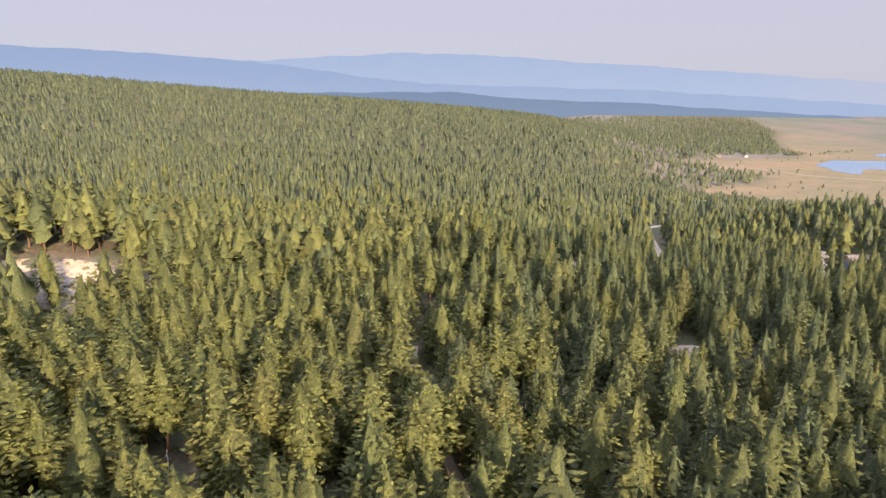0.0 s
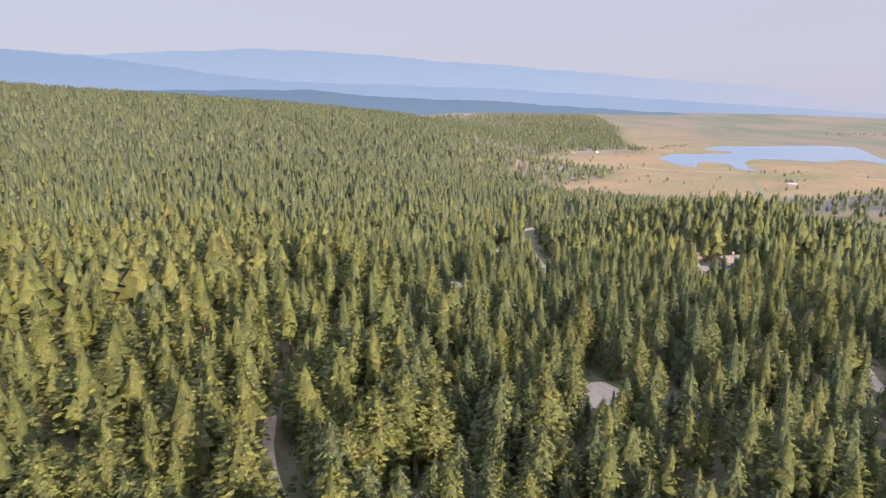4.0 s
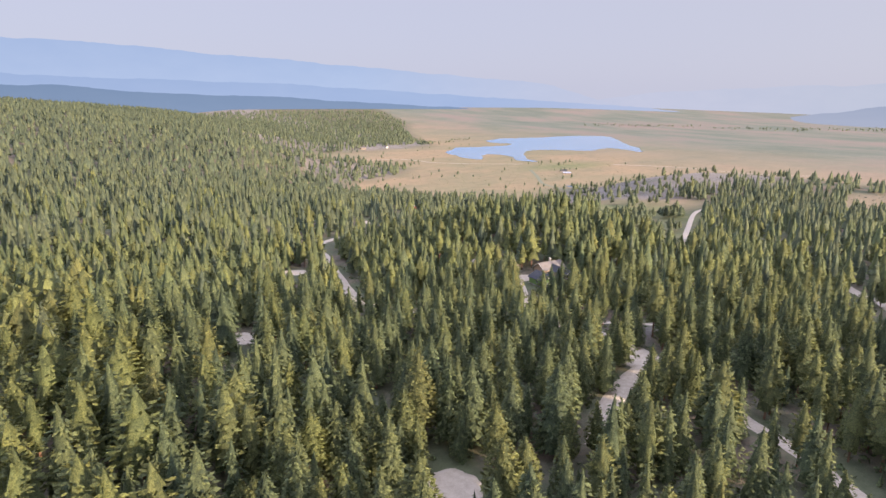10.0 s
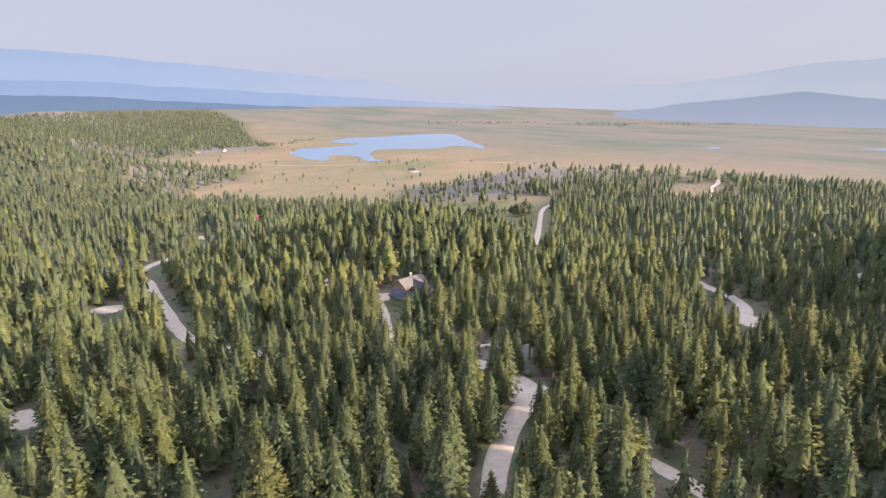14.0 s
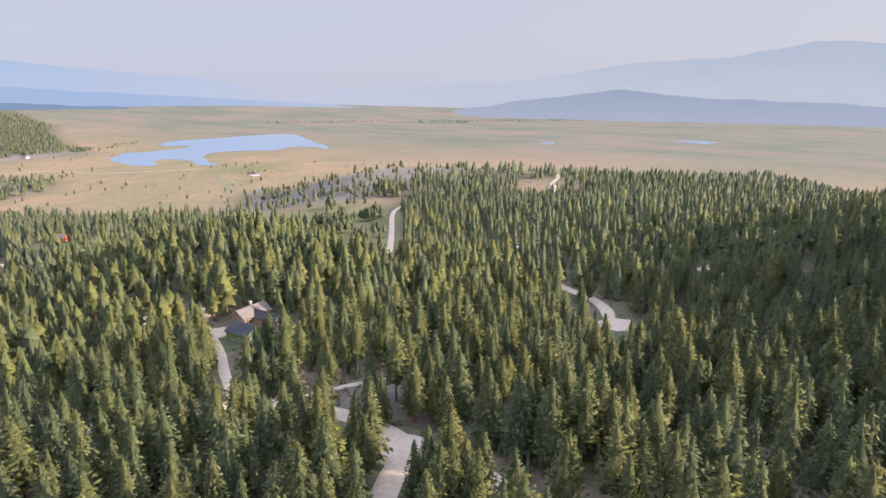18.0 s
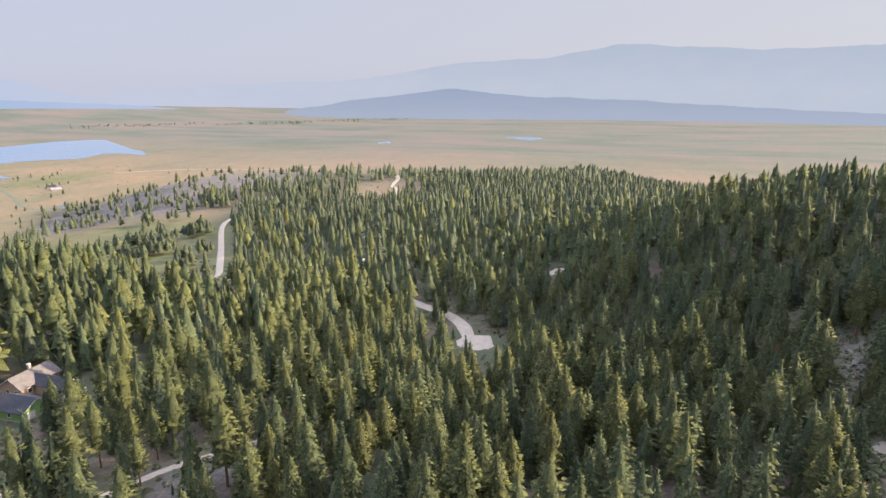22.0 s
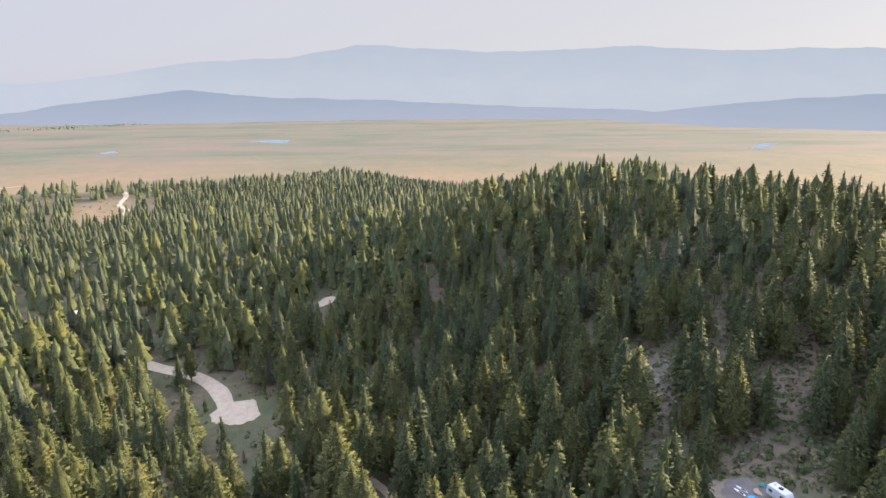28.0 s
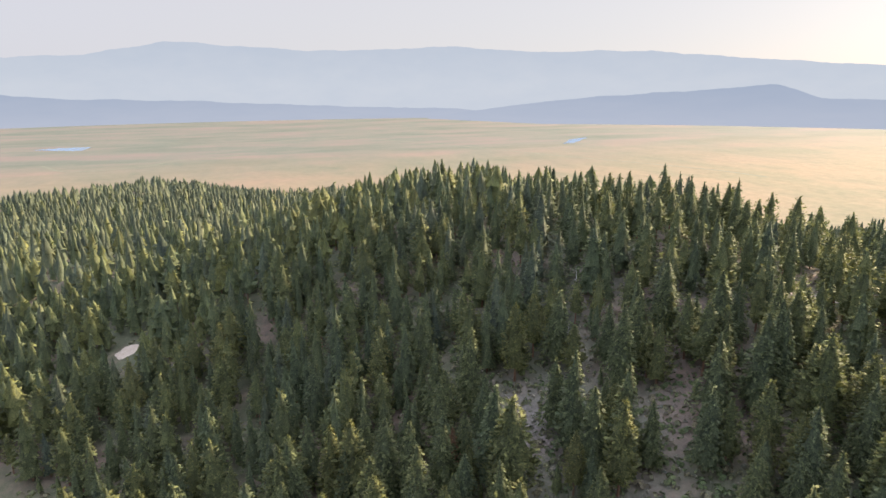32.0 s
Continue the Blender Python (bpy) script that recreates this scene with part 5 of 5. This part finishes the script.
def build_cabin(name, x, y, turn, w, ln, h, wall, roof, label, category="house", chimney=False):
    """A plain gabled building seen from far off: plinth, walls, roof, door, windows."""
    g = ground_at(x, y) - 0.4
    ob = thing(name, pose(x, y, g, 0, 0, turn), label, category)
    part("foundation", box(-w / 2 - 0.1, w / 2 + 0.1, -ln / 2 - 0.1, ln / 2 + 0.1, -2.0, 0.4), MAT_STONE, ob)
    gable_walls(ob, -w / 2, w / 2, -ln / 2, ln / 2, 0.4, h, h + w * 0.28, "y", (wall,) * 4)
    gable_roof(ob, -w / 2, w / 2, -ln / 2, ln / 2, h, h + w * 0.28, "y", roof, 0.6)
    door = part("door", box(-0.55, 0.45, -ln / 2 - 0.06, -ln / 2, 0.4, 2.5), MAT_TRIM, ob)
    part("door_handle", box(0.28, 0.36, -ln / 2 - 0.14, -ln / 2 - 0.06, 1.4, 1.5), MAT_STEEL, door)
    for yy in (-ln / 4, ln / 4):
        window_unit(ob, -w / 2, yy, 1.5, 1.3, 1.3, "w")
        window_unit(ob, w / 2, yy, 1.5, 1.3, 1.3, "e")
    window_unit(ob, w * 0.28, -ln / 2, 1.5, 1.2, 1.3, "s")
    if chimney:
        part("chimney", box(w * 0.15, w * 0.15 + 0.9, 0.5, 1.4, h, h + w * 0.28 + 1.3), MAT_STONE, ob)
    return ob


build_cabin("barn", 393, 797, 25, 9, 14, 5.5, MAT_RED, MAT_ROOF, "red board barn at the edge of the meadow", "barn")
build_cabin("farmhouse", 1084, 1281, 50, 10, 16, 4.5, MAT_DECK, MAT_DARKROOF, "grey farmhouse with a dark roof on the grassland")
build_cabin("farm_shed", 1066, 1250, 60, 8, 18, 3.6, MAT_TAN, MAT_STEEL, "long tan farm shed with a steel roof on the grassland", "shed")
build_cabin("log_house", 798, 456, 30, 10, 13, 5.0, MAT_LOG, MAT_LOG, "dark brown log house beside the gravel road", chimney=True)
build_cabin("cottage", 808, 604, 70, 8, 11, 3.6, MAT_LOG, MAT_REDROOF, "brown cottage with a red metal roof")
build_cabin("lakeside_house", 982, 2066, 10, 11, 17, 4.5, MAT_TRIM, MAT_ROOF, "white house at the edge of the far woods")
build_cabin("lakeside_cabin", 889, 2050, 100, 9, 18, 4.0, MAT_TAN, MAT_ROOF, "tan cabin at the edge of the far woods", "cabin")
build_cabin("forest_cabin", -57, 266, 35, 7, 9, 3.2, MAT_LOG, MAT_GREENROOF, "log cabin with a dull green metal roof", "cabin")
build_cabin("ridge_house", 594, 156, 80, 9, 12, 4.5, MAT_TRIM, MAT_ROOF, "white house on the wooded ridge")
build_cabin("bench_house", 1228, 434, 15, 11, 18, 4.0, MAT_TAN, MAT_ROOF, "tan house above the grassland")
build_cabin("bench_barn", 1222, 412, 100, 9, 16, 4.0, MAT_TRIM, MAT_REDROOF, "white barn with a faded red roof", "barn")
build_cabin("roadside_shed", 484, 338, 40, 4, 6, 2.6, MAT_TRIM, MAT_TRIM, "small white shed beside the gravel road", "shed")


# ---- the camp: trailer, pickup and things on the dark gravel ----
def camp_level(x, y):
    return ground_at(x, y) + 0.28


def build_trailer():
    x, y = 250.1, 94.7
    ob = thing("travel_trailer", pose(x, y, camp_level(x, y), 0, 0, 196), "white travel trailer parked on dark gravel, open door", "trailer")
    shell = [(-2.5, 0.55), (2.15, 0.55), (2.45, 1.1), (2.3, 2.1), (1.9, 2.75), (-2.3, 2.75), (-2.5, 2.5)]
    bm = bmesh.new()
    lo, hi = [bm.verts.new((a, -1.15, z)) for a, z in shell], [bm.verts.new((a, 1.15, z)) for a, z in shell]
    bm.faces.new(lo)
    bm.faces.new(hi[::-1])
    for i in range(len(shell)):
        bm.faces.new((lo[i], hi[i], hi[(i + 1) % len(shell)], lo[(i + 1) % len(shell)]))
    bmesh.ops.recalc_face_normals(bm, faces=bm.faces)
    bmesh.ops.bevel(bm, geom=list(bm.edges), offset=0.09, segments=2, affect="EDGES")
    part("body", bm, MAT_RV, ob)
    part("roof_vent", box(-0.4, 0.5, -0.38, 0.38, 2.75, 3.02, 0.08), MAT_DARK, ob, "dark air conditioner on the roof")
    part("roof_hatch", box(-1.7, -1.25, -0.25, 0.25, 2.75, 2.84, 0.03), MAT_STEEL, ob)
    part("stripe", box(-2.46, 2.1, 1.15, 1.156, 1.0, 1.12), MAT_STEEL, ob, "grey stripe")
    part("stripe", box(-2.46, 2.1, -1.156, -1.15, 1.0, 1.12), MAT_STEEL, ob, "grey stripe")
    for a, w in ((-1.5, 0.9), (1.2, 0.7)):
        part("window", box(a - w / 2, a + w / 2, -1.175, -1.15, 1.45, 2.05), MAT_GLASS, ob, "dark tinted window")
        part("window", box(a - w / 2, a + w / 2, 1.15, 1.175, 1.45, 2.05), MAT_GLASS, ob, "dark tinted window")
    part("end_window", box(2.33, 2.37, -0.7, 0.7, 1.45, 1.95), MAT_GLASS, ob, "dark tinted window")
    part("door", box(0.1, 0.75, -1.20, -1.16, 0.7, 2.45), MAT_RV, ob)
    part("step", box(0.12, 0.73, -1.6, -1.18, 0.3, 0.36), MAT_STEEL, ob)
    part("awning", tube(0.09, 0.09, -2.2, 1.8, 10), MAT_DARK, ob, "rolled dark awning")
    roll = ob.children[-1]
    roll.matrix_local = pose(0, -1.24, 2.5, 0, 90, 0)
    for a in (-0.75, 0.0):
        for s in (-1, 1):
            r = part("wheel", tube(0.33, 0.33, -0.11, 0.11, 16), MAT_RUBBER, ob)
            r.matrix_local = pose(a, s * 0.98, 0.33, 90, 0, 0)
            part("rim", tube(0.18, 0.18, -0.12, 0.12, 12), MAT_STEEL, r, "pale steel rim")
    part("hitch", prism([(-0.5, 0.42), (0.5, 0.42), (0.5, 0.5), (-0.5, 0.5)], 2.2, 3.3, "x"), MAT_DARK, ob)
    part("jack", tube(0.05, 0.05, 0.0, 0.75, 8, 3.1, 0), MAT_STEEL, ob)
    part("gas_bottle", tube(0.16, 0.15, 0.5, 0.95, 12, 2.65, 0.0), MAT_TRIM, ob)


build_trailer()


def build_pickup():
    x, y = 244.6, 90.7
    ob = thing("pickup_truck", pose(x, y, camp_level(x, y), 0, 0, 222), "white pickup truck parked beside the travel trailer", "car")
    side = [(-2.7, 0.5), (2.6, 0.5), (2.7, 0.75), (2.62, 1.12), (1.25, 1.2), (-2.7, 1.15)]
    bm = bmesh.new()
    lo, hi = [bm.verts.new((a, -0.95, z)) for a, z in side], [bm.verts.new((a, 0.95, z)) for a, z in side]
    bm.faces.new(lo)
    bm.faces.new(hi[::-1])
    for i in range(len(side)):
        bm.faces.new((lo[i], hi[i], hi[(i + 1) % len(side)], lo[(i + 1) % len(side)]))
    bmesh.ops.recalc_face_normals(bm, faces=bm.faces)
    bmesh.ops.bevel(bm, geom=list(bm.edges), offset=0.08, segments=2, affect="EDGES")
    part("body", bm, MAT_CARPAINT, ob)
    cab = [(-0.75, 1.16), (1.35, 1.16), (0.75, 1.78), (-0.6, 1.82)]
    bm = bmesh.new()
    lo, hi = [bm.verts.new((a, -0.86 + (z - 1.16) * 0.18, z)) for a, z in cab], [bm.verts.new((a, 0.86 - (z - 1.16) * 0.18, z)) for a, z in cab]
    bm.faces.new(lo)
    bm.faces.new(hi[::-1])
    for i in range(len(cab)):
        bm.faces.new((lo[i], hi[i], hi[(i + 1) % len(cab)], lo[(i + 1) % len(cab)]))
    bmesh.ops.recalc_face_normals(bm, faces=bm.faces)
    bmesh.ops.bevel(bm, geom=list(bm.edges), offset=0.06, segments=2, affect="EDGES")
    part("cab", bm, MAT_CARPAINT, ob)
    part("windscreen", prism([(0.80, 1.70), (1.26, 1.24), (1.30, 1.26), (0.84, 1.73)], -0.7, 0.7, "y"), MAT_GLASS, ob, "dark windscreen")
    for s in (-1, 1):
        part("side_window", box(-0.45, 0.7, s * 0.80 - 0.03, s * 0.80 + 0.03, 1.28, 1.66), MAT_GLASS, ob, "dark side window")
        part("headlight", box(2.6, 2.7, s * 0.75 - 0.16, s * 0.75 + 0.16, 0.8, 0.98), MAT_GLASS, ob)
        part("mirror", box(0.9, 1.02, s * 1.06 - 0.1, s * 1.06 + 0.1, 1.2, 1.38), MAT_DARK, ob)
    part("cargo_bed", box(-2.6, -0.85, -0.78, 0.78, 1.16, 1.19), MAT_DARK, ob, "dark open cargo bed")
    part("bumper", box(2.62, 2.78, -0.9, 0.9, 0.5, 0.7, 0.03), MAT_STEEL, ob)
    for a in (-1.65, 1.75):
        for s in (-1, 1):
            r = part("wheel", tube(0.38, 0.38, -0.13, 0.13, 16), MAT_RUBBER, ob)
            r.matrix_local = pose(a, s * 0.86, 0.38, 90, 0, 0)
            part("rim", tube(0.22, 0.22, -0.14, 0.14, 12), MAT_STEEL, r, "pale steel rim")


build_pickup()


def build_pool():
    x, y = 252.5, 98.9
    ob = thing("paddling_pool", pose(x, y, camp_level(x, y)), "round bright blue paddling pool on the gravel", "pool")
    bm = bmesh.new()
    n, m = 28, 8
    rows = [[bm.verts.new(((1.05 + 0.12 * math.cos(6.2832 * j / m)) * math.cos(6.2832 * i / n), (1.05 + 0.12 * math.cos(6.2832 * j / m)) * math.sin(6.2832 * i / n), 0.13 + 0.12 * math.sin(6.2832 * j / m))) for j in range(m)] for i in range(n)]
    for i in range(n):
        for j in range(m):
            bm.faces.new((rows[i][j], rows[(i + 1) % n][j], rows[(i + 1) % n][(j + 1) % m], rows[i][(j + 1) % m]))
    part("rim", bm, MAT_BLUE, ob)
    part("water", tube(0.96, 0.96, 0.02, 0.12, 24), MAT_POOLWATER, ob, "clear shallow water")


build_pool()


def build_rug():
    x, y = 254.0, 96.6
    ob = thing("round_mat", pose(x, y, camp_level(x, y) + 0.01), "round tan woven mat laid beside the trailer", "mat")
    part("weave", tube(1.25, 1.22, 0.0, 0.03, 28), MAT_SAND, ob)
    bm = bmesh.new()
    for i in range(28):
        a, b = 6.2832 * i / 28, 6.2832 * (i + 1) / 28
        q = [(1.14, a), (1.28, a), (1.28, b), (1.14, b)]
        bm.faces.new([bm.verts.new((r * math.cos(t), r * math.sin(t), 0.035)) for r, t in q])
    part("border", bm, MAT_DECK, ob, "darker woven border")


build_rug()


def build_board(x, y, turn, label):
    ob = thing("paddle_board", pose(x, y, camp_level(x, y) + 0.02, 0, 0, turn), label, "board", "paddle boards at the camp")
    bm = bmesh.new()
    n = 14
    top, bot = [], []
    for i in range(n):
        t = 2 * math.pi * i / n
        px, py = 1.55 * math.cos(t), 0.38 * math.copysign(abs(math.sin(t)) ** 0.7, math.sin(t))
        lift = 0.12 * max(0, px / 1.55) ** 4
        top.append(bm.verts.new((px, py, 0.13 + lift)))
        bot.append(bm.verts.new((px * 0.97, py * 0.9, 0.0 + lift)))
    bm.faces.new(top)
    bm.faces.new(bot[::-1])
    for i in range(n):
        bm.faces.new((bot[i], bot[(i + 1) % n], top[(i + 1) % n], top[i]))
    part("hull", bm, MAT_RV, ob)
    part("deck_pad", box(-0.9, 0.3, -0.24, 0.24, 0.13, 0.145), MAT_DARK, ob, "dark grip pad")
    part("fin", prism([(-1.2, 0.0), (-1.0, 0.0), (-1.15, -0.02), (-1.22, -0.02)], -0.01, 0.01, "y"), MAT_DARK, ob)


build_board(255.3, 100.2, 20, "white paddle board lying on the gravel")
build_board(255.9, 99.3, 28, "second white paddle board beside the first")


def build_chair(x, y, turn):
    ob = thing("camp_chair", pose(x, y, camp_level(x, y), 0, 0, turn), "dark folding camp chair on pale gravel", "chair", "camp chairs")
    part("seat", box(-0.26, 0.26, -0.25, 0.25, 0.42, 0.45), MAT_DARK, ob)
    part("backrest", prism([(0.24, 0.45), (0.27, 0.44), (0.42, 0.98), (0.39, 0.99)], -0.26, 0.26, "x"), MAT_DARK, ob)
    for sx in (-1, 1):
        for sy in (-1, 1):
            part("leg", box(sx * 0.25 - 0.015, sx * 0.25 + 0.015, sy * 0.24 - 0.015, sy * 0.24 + 0.015, 0, 0.44), MAT_STEEL, ob)
        part("armrest", box(sx * 0.3 - 0.03, sx * 0.3 + 0.03, -0.25, 0.25, 0.62, 0.65), MAT_DARK, ob)
    return ob


chair = build_chair(249.4, 98.9, 30)
for x, y, a in ((248.6, 98.2, 95), (249.0, 96.9, -40), (250.4, 99.4, 10)):
    copy_thing(chair, pose(x, y, camp_level(x, y), 0, 0, a))

cooler = thing("cooler_box", pose(248.5, 93.6, camp_level(248.5, 93.6), 0, 0, 15), "white cooler box with a lid on the gravel", "cooler")
part("box", box(-0.4, 0.4, -0.24, 0.24, 0, 0.38, 0.03), MAT_RV, cooler)
part("lid", box(-0.42, 0.42, -0.26, 0.26, 0.385, 0.45, 0.02), MAT_TRIM, cooler)
part("handle", box(-0.46, -0.42, -0.1, 0.1, 0.25, 0.29), MAT_DARK, cooler)

tarp = thing("folded_tarp", pose(255.4, 94.9, camp_level(255.4, 94.9), 0, 0, 40), "teal tarpaulin heaped over camping gear", "tarpaulin")
bm = bmesh.new()
g = 9
grid = [[bm.verts.new((-0.9 + 1.8 * i / (g - 1), -0.6 + 1.2 * j / (g - 1), max(0.02, 0.55 * (1 - ((i - 4) / 4.2) ** 2) * (1 - ((j - 4) / 4.2) ** 2) + 0.07 * math.sin(i * 1.9 + j * 2.3)))) for j in range(g)] for i in range(g)]
for i in range(g - 1):
    for j in range(g - 1):
        bm.faces.new((grid[i][j], grid[i + 1][j], grid[i + 1][j + 1], grid[i][j + 1]))
part("sheet", bm, MAT_TEAL, tarp)


# ---- shrubs, grassland trees ----
def shrub_pattern(kites):
    v, q = [], []
    for k in range(kites):
        a, e = rng.random() * 6.28, rng.random() * 1.45
        o = np.array([math.cos(a) * math.cos(e), math.sin(a) * math.cos(e), math.sin(e) * 0.8])
        p = o * (0.55 + 0.35 * rng.random())
        s = np.cross(o, rng.normal(size=3))
        s /= np.linalg.norm(s)
        t = np.cross(s, o)
        w, ln = 0.22 + 0.2 * rng.random(), 0.3 + 0.25 * rng.random()
        v += [p - t * ln, p + s * w + o * 0.08, p + t * ln, p - s * w + o * 0.08]
        q.append((4 * k, 4 * k + 1, 4 * k + 2, 4 * k + 3))
    return np.array(v), np.array(q)


def shrubs(name, x, y, g, lo, hi, kites, label, material):
    z = height(x, y)
    sizes, turn, hue = g.uniform(lo, hi, len(x)), g.random(len(x)) * 6.283, g.random(len(x))
    V, Q, T, off = [], [], [], 0
    pats = [shrub_pattern(kites) for _ in range(4)]
    kind = g.integers(0, 4, len(x))
    for k, (sv, sq) in enumerate(pats):
        sel = np.where(kind == k)[0]
        c, s = np.cos(turn[sel]), np.sin(turn[sel])
        vx = (sv[None, :, 0] * c[:, None] - sv[None, :, 1] * s[:, None]) * sizes[sel][:, None] + x[sel][:, None]
        vy = (sv[None, :, 0] * s[:, None] + sv[None, :, 1] * c[:, None]) * sizes[sel][:, None] + y[sel][:, None]
        vz = sv[None, :, 2] * sizes[sel][:, None] * 0.9 + z[sel][:, None]
        V.append(np.stack([vx, vy, vz], -1).reshape(-1, 3))
        Q.append((sq[None] + (np.arange(len(sel)) * len(sv))[:, None, None]).reshape(-1, 4) + off)
        T.append(np.repeat(hue[sel], len(sv)))
        off += len(sel) * len(sv)
    me = mesh_of(name, np.vstack(V), np.vstack(Q), np.concatenate(T), tip_shades=np.full(off, 0.5))
    me.materials.append(material)
    return tagged(new(name, me), label, "shrubs", kind="stuff")


sx, sy, sg = scatter(-200, 480, 40, 480, 4.3, 41)
near_open = np.maximum(openness(sx, sy), np.clip(1 - (road_distance(sx, sy) - 3) / 10, 0, 1) * 0.7)
ok = (road_distance(sx, sy) > 1.2) & (sg.random(len(sx)) < 0.26 + 0.5 * near_open) & (np.hypot(sx - 243, sy - 356) > 15)
shrubs("undergrowth", sx[ok], sy[ok], sg, 0.5, 1.9, 12, "low green shrubs and saplings under the trees", MAT_SHRUB)
sx, sy, sg = scatter(225, 395, 0, 135, 2.3, 45)
ok = (road_distance(sx, sy) > 0.8) & (sg.random(len(sx)) < 0.35 + 0.6 * openness(sx, sy)) & (np.hypot(sx - 248, sy - 98) > 9)
shrubs("dry_tufts", sx[ok], sy[ok], sg, 0.4, 1.05, 8, "pale dry bunchgrass and sage tufts on the open slope", MAT_SAGE)
sx, sy, sg = scatter(215, 420, -10, 150, 2.1, 47)
ok = (road_distance(sx, sy) > 0.8) & (sg.random(len(sx)) < 0.22 + 0.42 * hash_noise(sx, sy, 14, 37) + 0.35 * np.clip(1.7 - np.hypot(sx - 274, sy - 86) / 32, 0, 1)) & (np.hypot(sx - 249, sy - 97) > 6.5)
shrubs("slope_brush", sx[ok], sy[ok], sg, 0.6, 2.0, 9, "grey-green brush on the shaded slope of the ridge", MAT_SHRUB)
# a thicket on the lower side of the camp
sx, sy, sg = scatter(236, 284, 96, 136, 2.6, 48)
ok = (np.abs((sy - 105) - 0.72 * (sx - 247)) < 7) & (road_distance(sx, sy) > 1.5) & (sg.random(len(sx)) < 0.7)
shrubs("thicket", sx[ok], sy[ok], sg, 0.9, 2.6, 42, "dense dark green bushes below the camp", MAT_SHRUB)
sx, sy, sg = scatter(560, 1500, 250, 1090, 13, 42)
ok = ((openness(sx, sy) > 0.3) | (sy > 690) & (sx > 700)) & (shore(sx, sy) > -15) & (sg.random(len(sx)) < 0.55)
shrubs("sagebrush", sx[ok], sy[ok], sg, 0.9, 2.6, 8, "grey-green sagebrush on the dry bench", MAT_SAGE)

sx, sy, sg = scatter(560, 1450, 640, 1900, 24, 46)
ok = (shore(sx, sy) < 20) & (sg.random(len(sx)) < 0.75)
shrubs("grassland_shrubs", sx[ok], sy[ok], sg, 0.7, 2.0, 7, "small dark shrubs dotted over the grassland", MAT_SHRUB)
px, py, pg = scatter(480, 1500, 700, 2350, 24, 43)
d = shore(px, py)
ok = (d < 5) & (d > -260) & (px < 1350) & (pg.random(len(px)) < 0.5 * np.clip(1 + d / 260, 0, 1) ** 1.5 * (hash_noise(px, py, 90, 8) > 0.55) + 0.04)
bx, by, bg = scatter(640, 1300, 380, 1080, 11, 44)
dd = shore(bx, by)
ok2 = (bx > 600 - 0.2 * (by - 700)) & (dd > 0) & (by > 640) & (bg.random(len(bx)) < 0.05 + 0.30 * (hash_noise(bx + by, 0.35 * (by - bx), 34, 14) > 0.66))
lx = np.linspace(1175, 1480, 46)
ly = 2120 + 0.5 * (lx - 1175) + 22 * np.sin(lx / 21)
dx, dy = np.linspace(1330, 1470, 16), np.linspace(1310, 1010, 16)
fx2, fy2 = 1105 + 34 * np.cos(np.arange(14) * 2.4) * np.sqrt(np.arange(14) / 14), 1300 + 34 * np.sin(np.arange(14) * 2.4) * np.sqrt(np.arange(14) / 14)
# clumps on the meadow beside the straight of the road
cu = np.arange(110)
cx = 500 + 125 * np.modf(cu * 0.618)[0] + 5 * np.sin(cu * 7.1)
cy = 545 + 0.35 * (cx - 500) + 28 * np.sin(cu * 2.3) + 22 * (np.modf(cu * 0.377)[0] > 0.5)
clump = hash_noise(cx, cy, 22, 61) > 0.42
knots = [(a + 0.5 * r * math.cos(i * 2.4) * math.sqrt(i), b + 0.5 * r * math.sin(i * 2.4) * math.sqrt(i)) for a, b, r, n in ((598, 571, 5, 8), (612, 573, 5, 8), (628, 577, 5, 9), (612, 617, 5, 5), (521, 546, 6, 11), (523, 500, 6, 6), (500, 503, 6, 6), (464, 474, 6, 8), (655, 672, 6, 6), (545, 590, 6, 6)) for i in range(n)]
kx, ky = np.array(knots).T
gx = np.concatenate([px[ok], bx[ok2], lx, dx[::2], fx2, cx[clump], kx])
gy = np.concatenate([py[ok], by[ok2], ly, dy[::2], fy2, cy[clump], ky])
lake = np.zeros(gx.shape, dtype=bool)
for (ax, ay), (bx_, by_) in zip(LAKE, LAKE[1:] + LAKE[:1]):
    if ay != by_:
        lake ^= ((ay > gy) != (by_ > gy)) & (gx < ax + (gy - ay) * (bx_ - ax) / (by_ - ay))
out = (shore(gx, gy) < -30) & (pg.random(len(gx)) < 0.5)
gx, gy = gx[~lake & ~out], gy[~lake & ~out]
open_grass = shore(gx, gy) < -15
stand("scattered_trees", CLOSER[True], gx[~open_grass], gy[~open_grass], pg, "single pines scattered over dry bench and meadow", MAT_HAZE_NEEDLES, 1.25, (12.5, 2.6), trunks=False)
stand("grassland_trees", MIDDLE[True], gx[open_grass], gy[open_grass], pg, "small round pines and willows dotted over grassland", MAT_HAZE_NEEDLES, 1.7, (8.5, 2.2), trunks=False, low=4)
# dark strips of willow and cottonwood far out on the grassland
wx = np.concatenate([np.linspace(2900, 3700, 150), np.linspace(2500, 2900, 70), np.linspace(1120, 1190, 12)])
wy = np.concatenate([np.linspace(2100, 1500, 150) + 60 * np.sin(np.linspace(0, 19, 150)), np.linspace(2650, 2300, 70) + 30 * np.sin(np.linspace(0, 9, 70)), np.linspace(1500, 1420, 12)])
wx, wy = wx + pg.normal(0, 45, len(wx)), wy + pg.normal(0, 40, len(wx))
stand("river_trees", FAR[True], wx, wy, pg, "strips of low trees along streams in the grassland", MAT_HAZE_NEEDLES, 2.2, (9.5, 1.5), trunks=False)
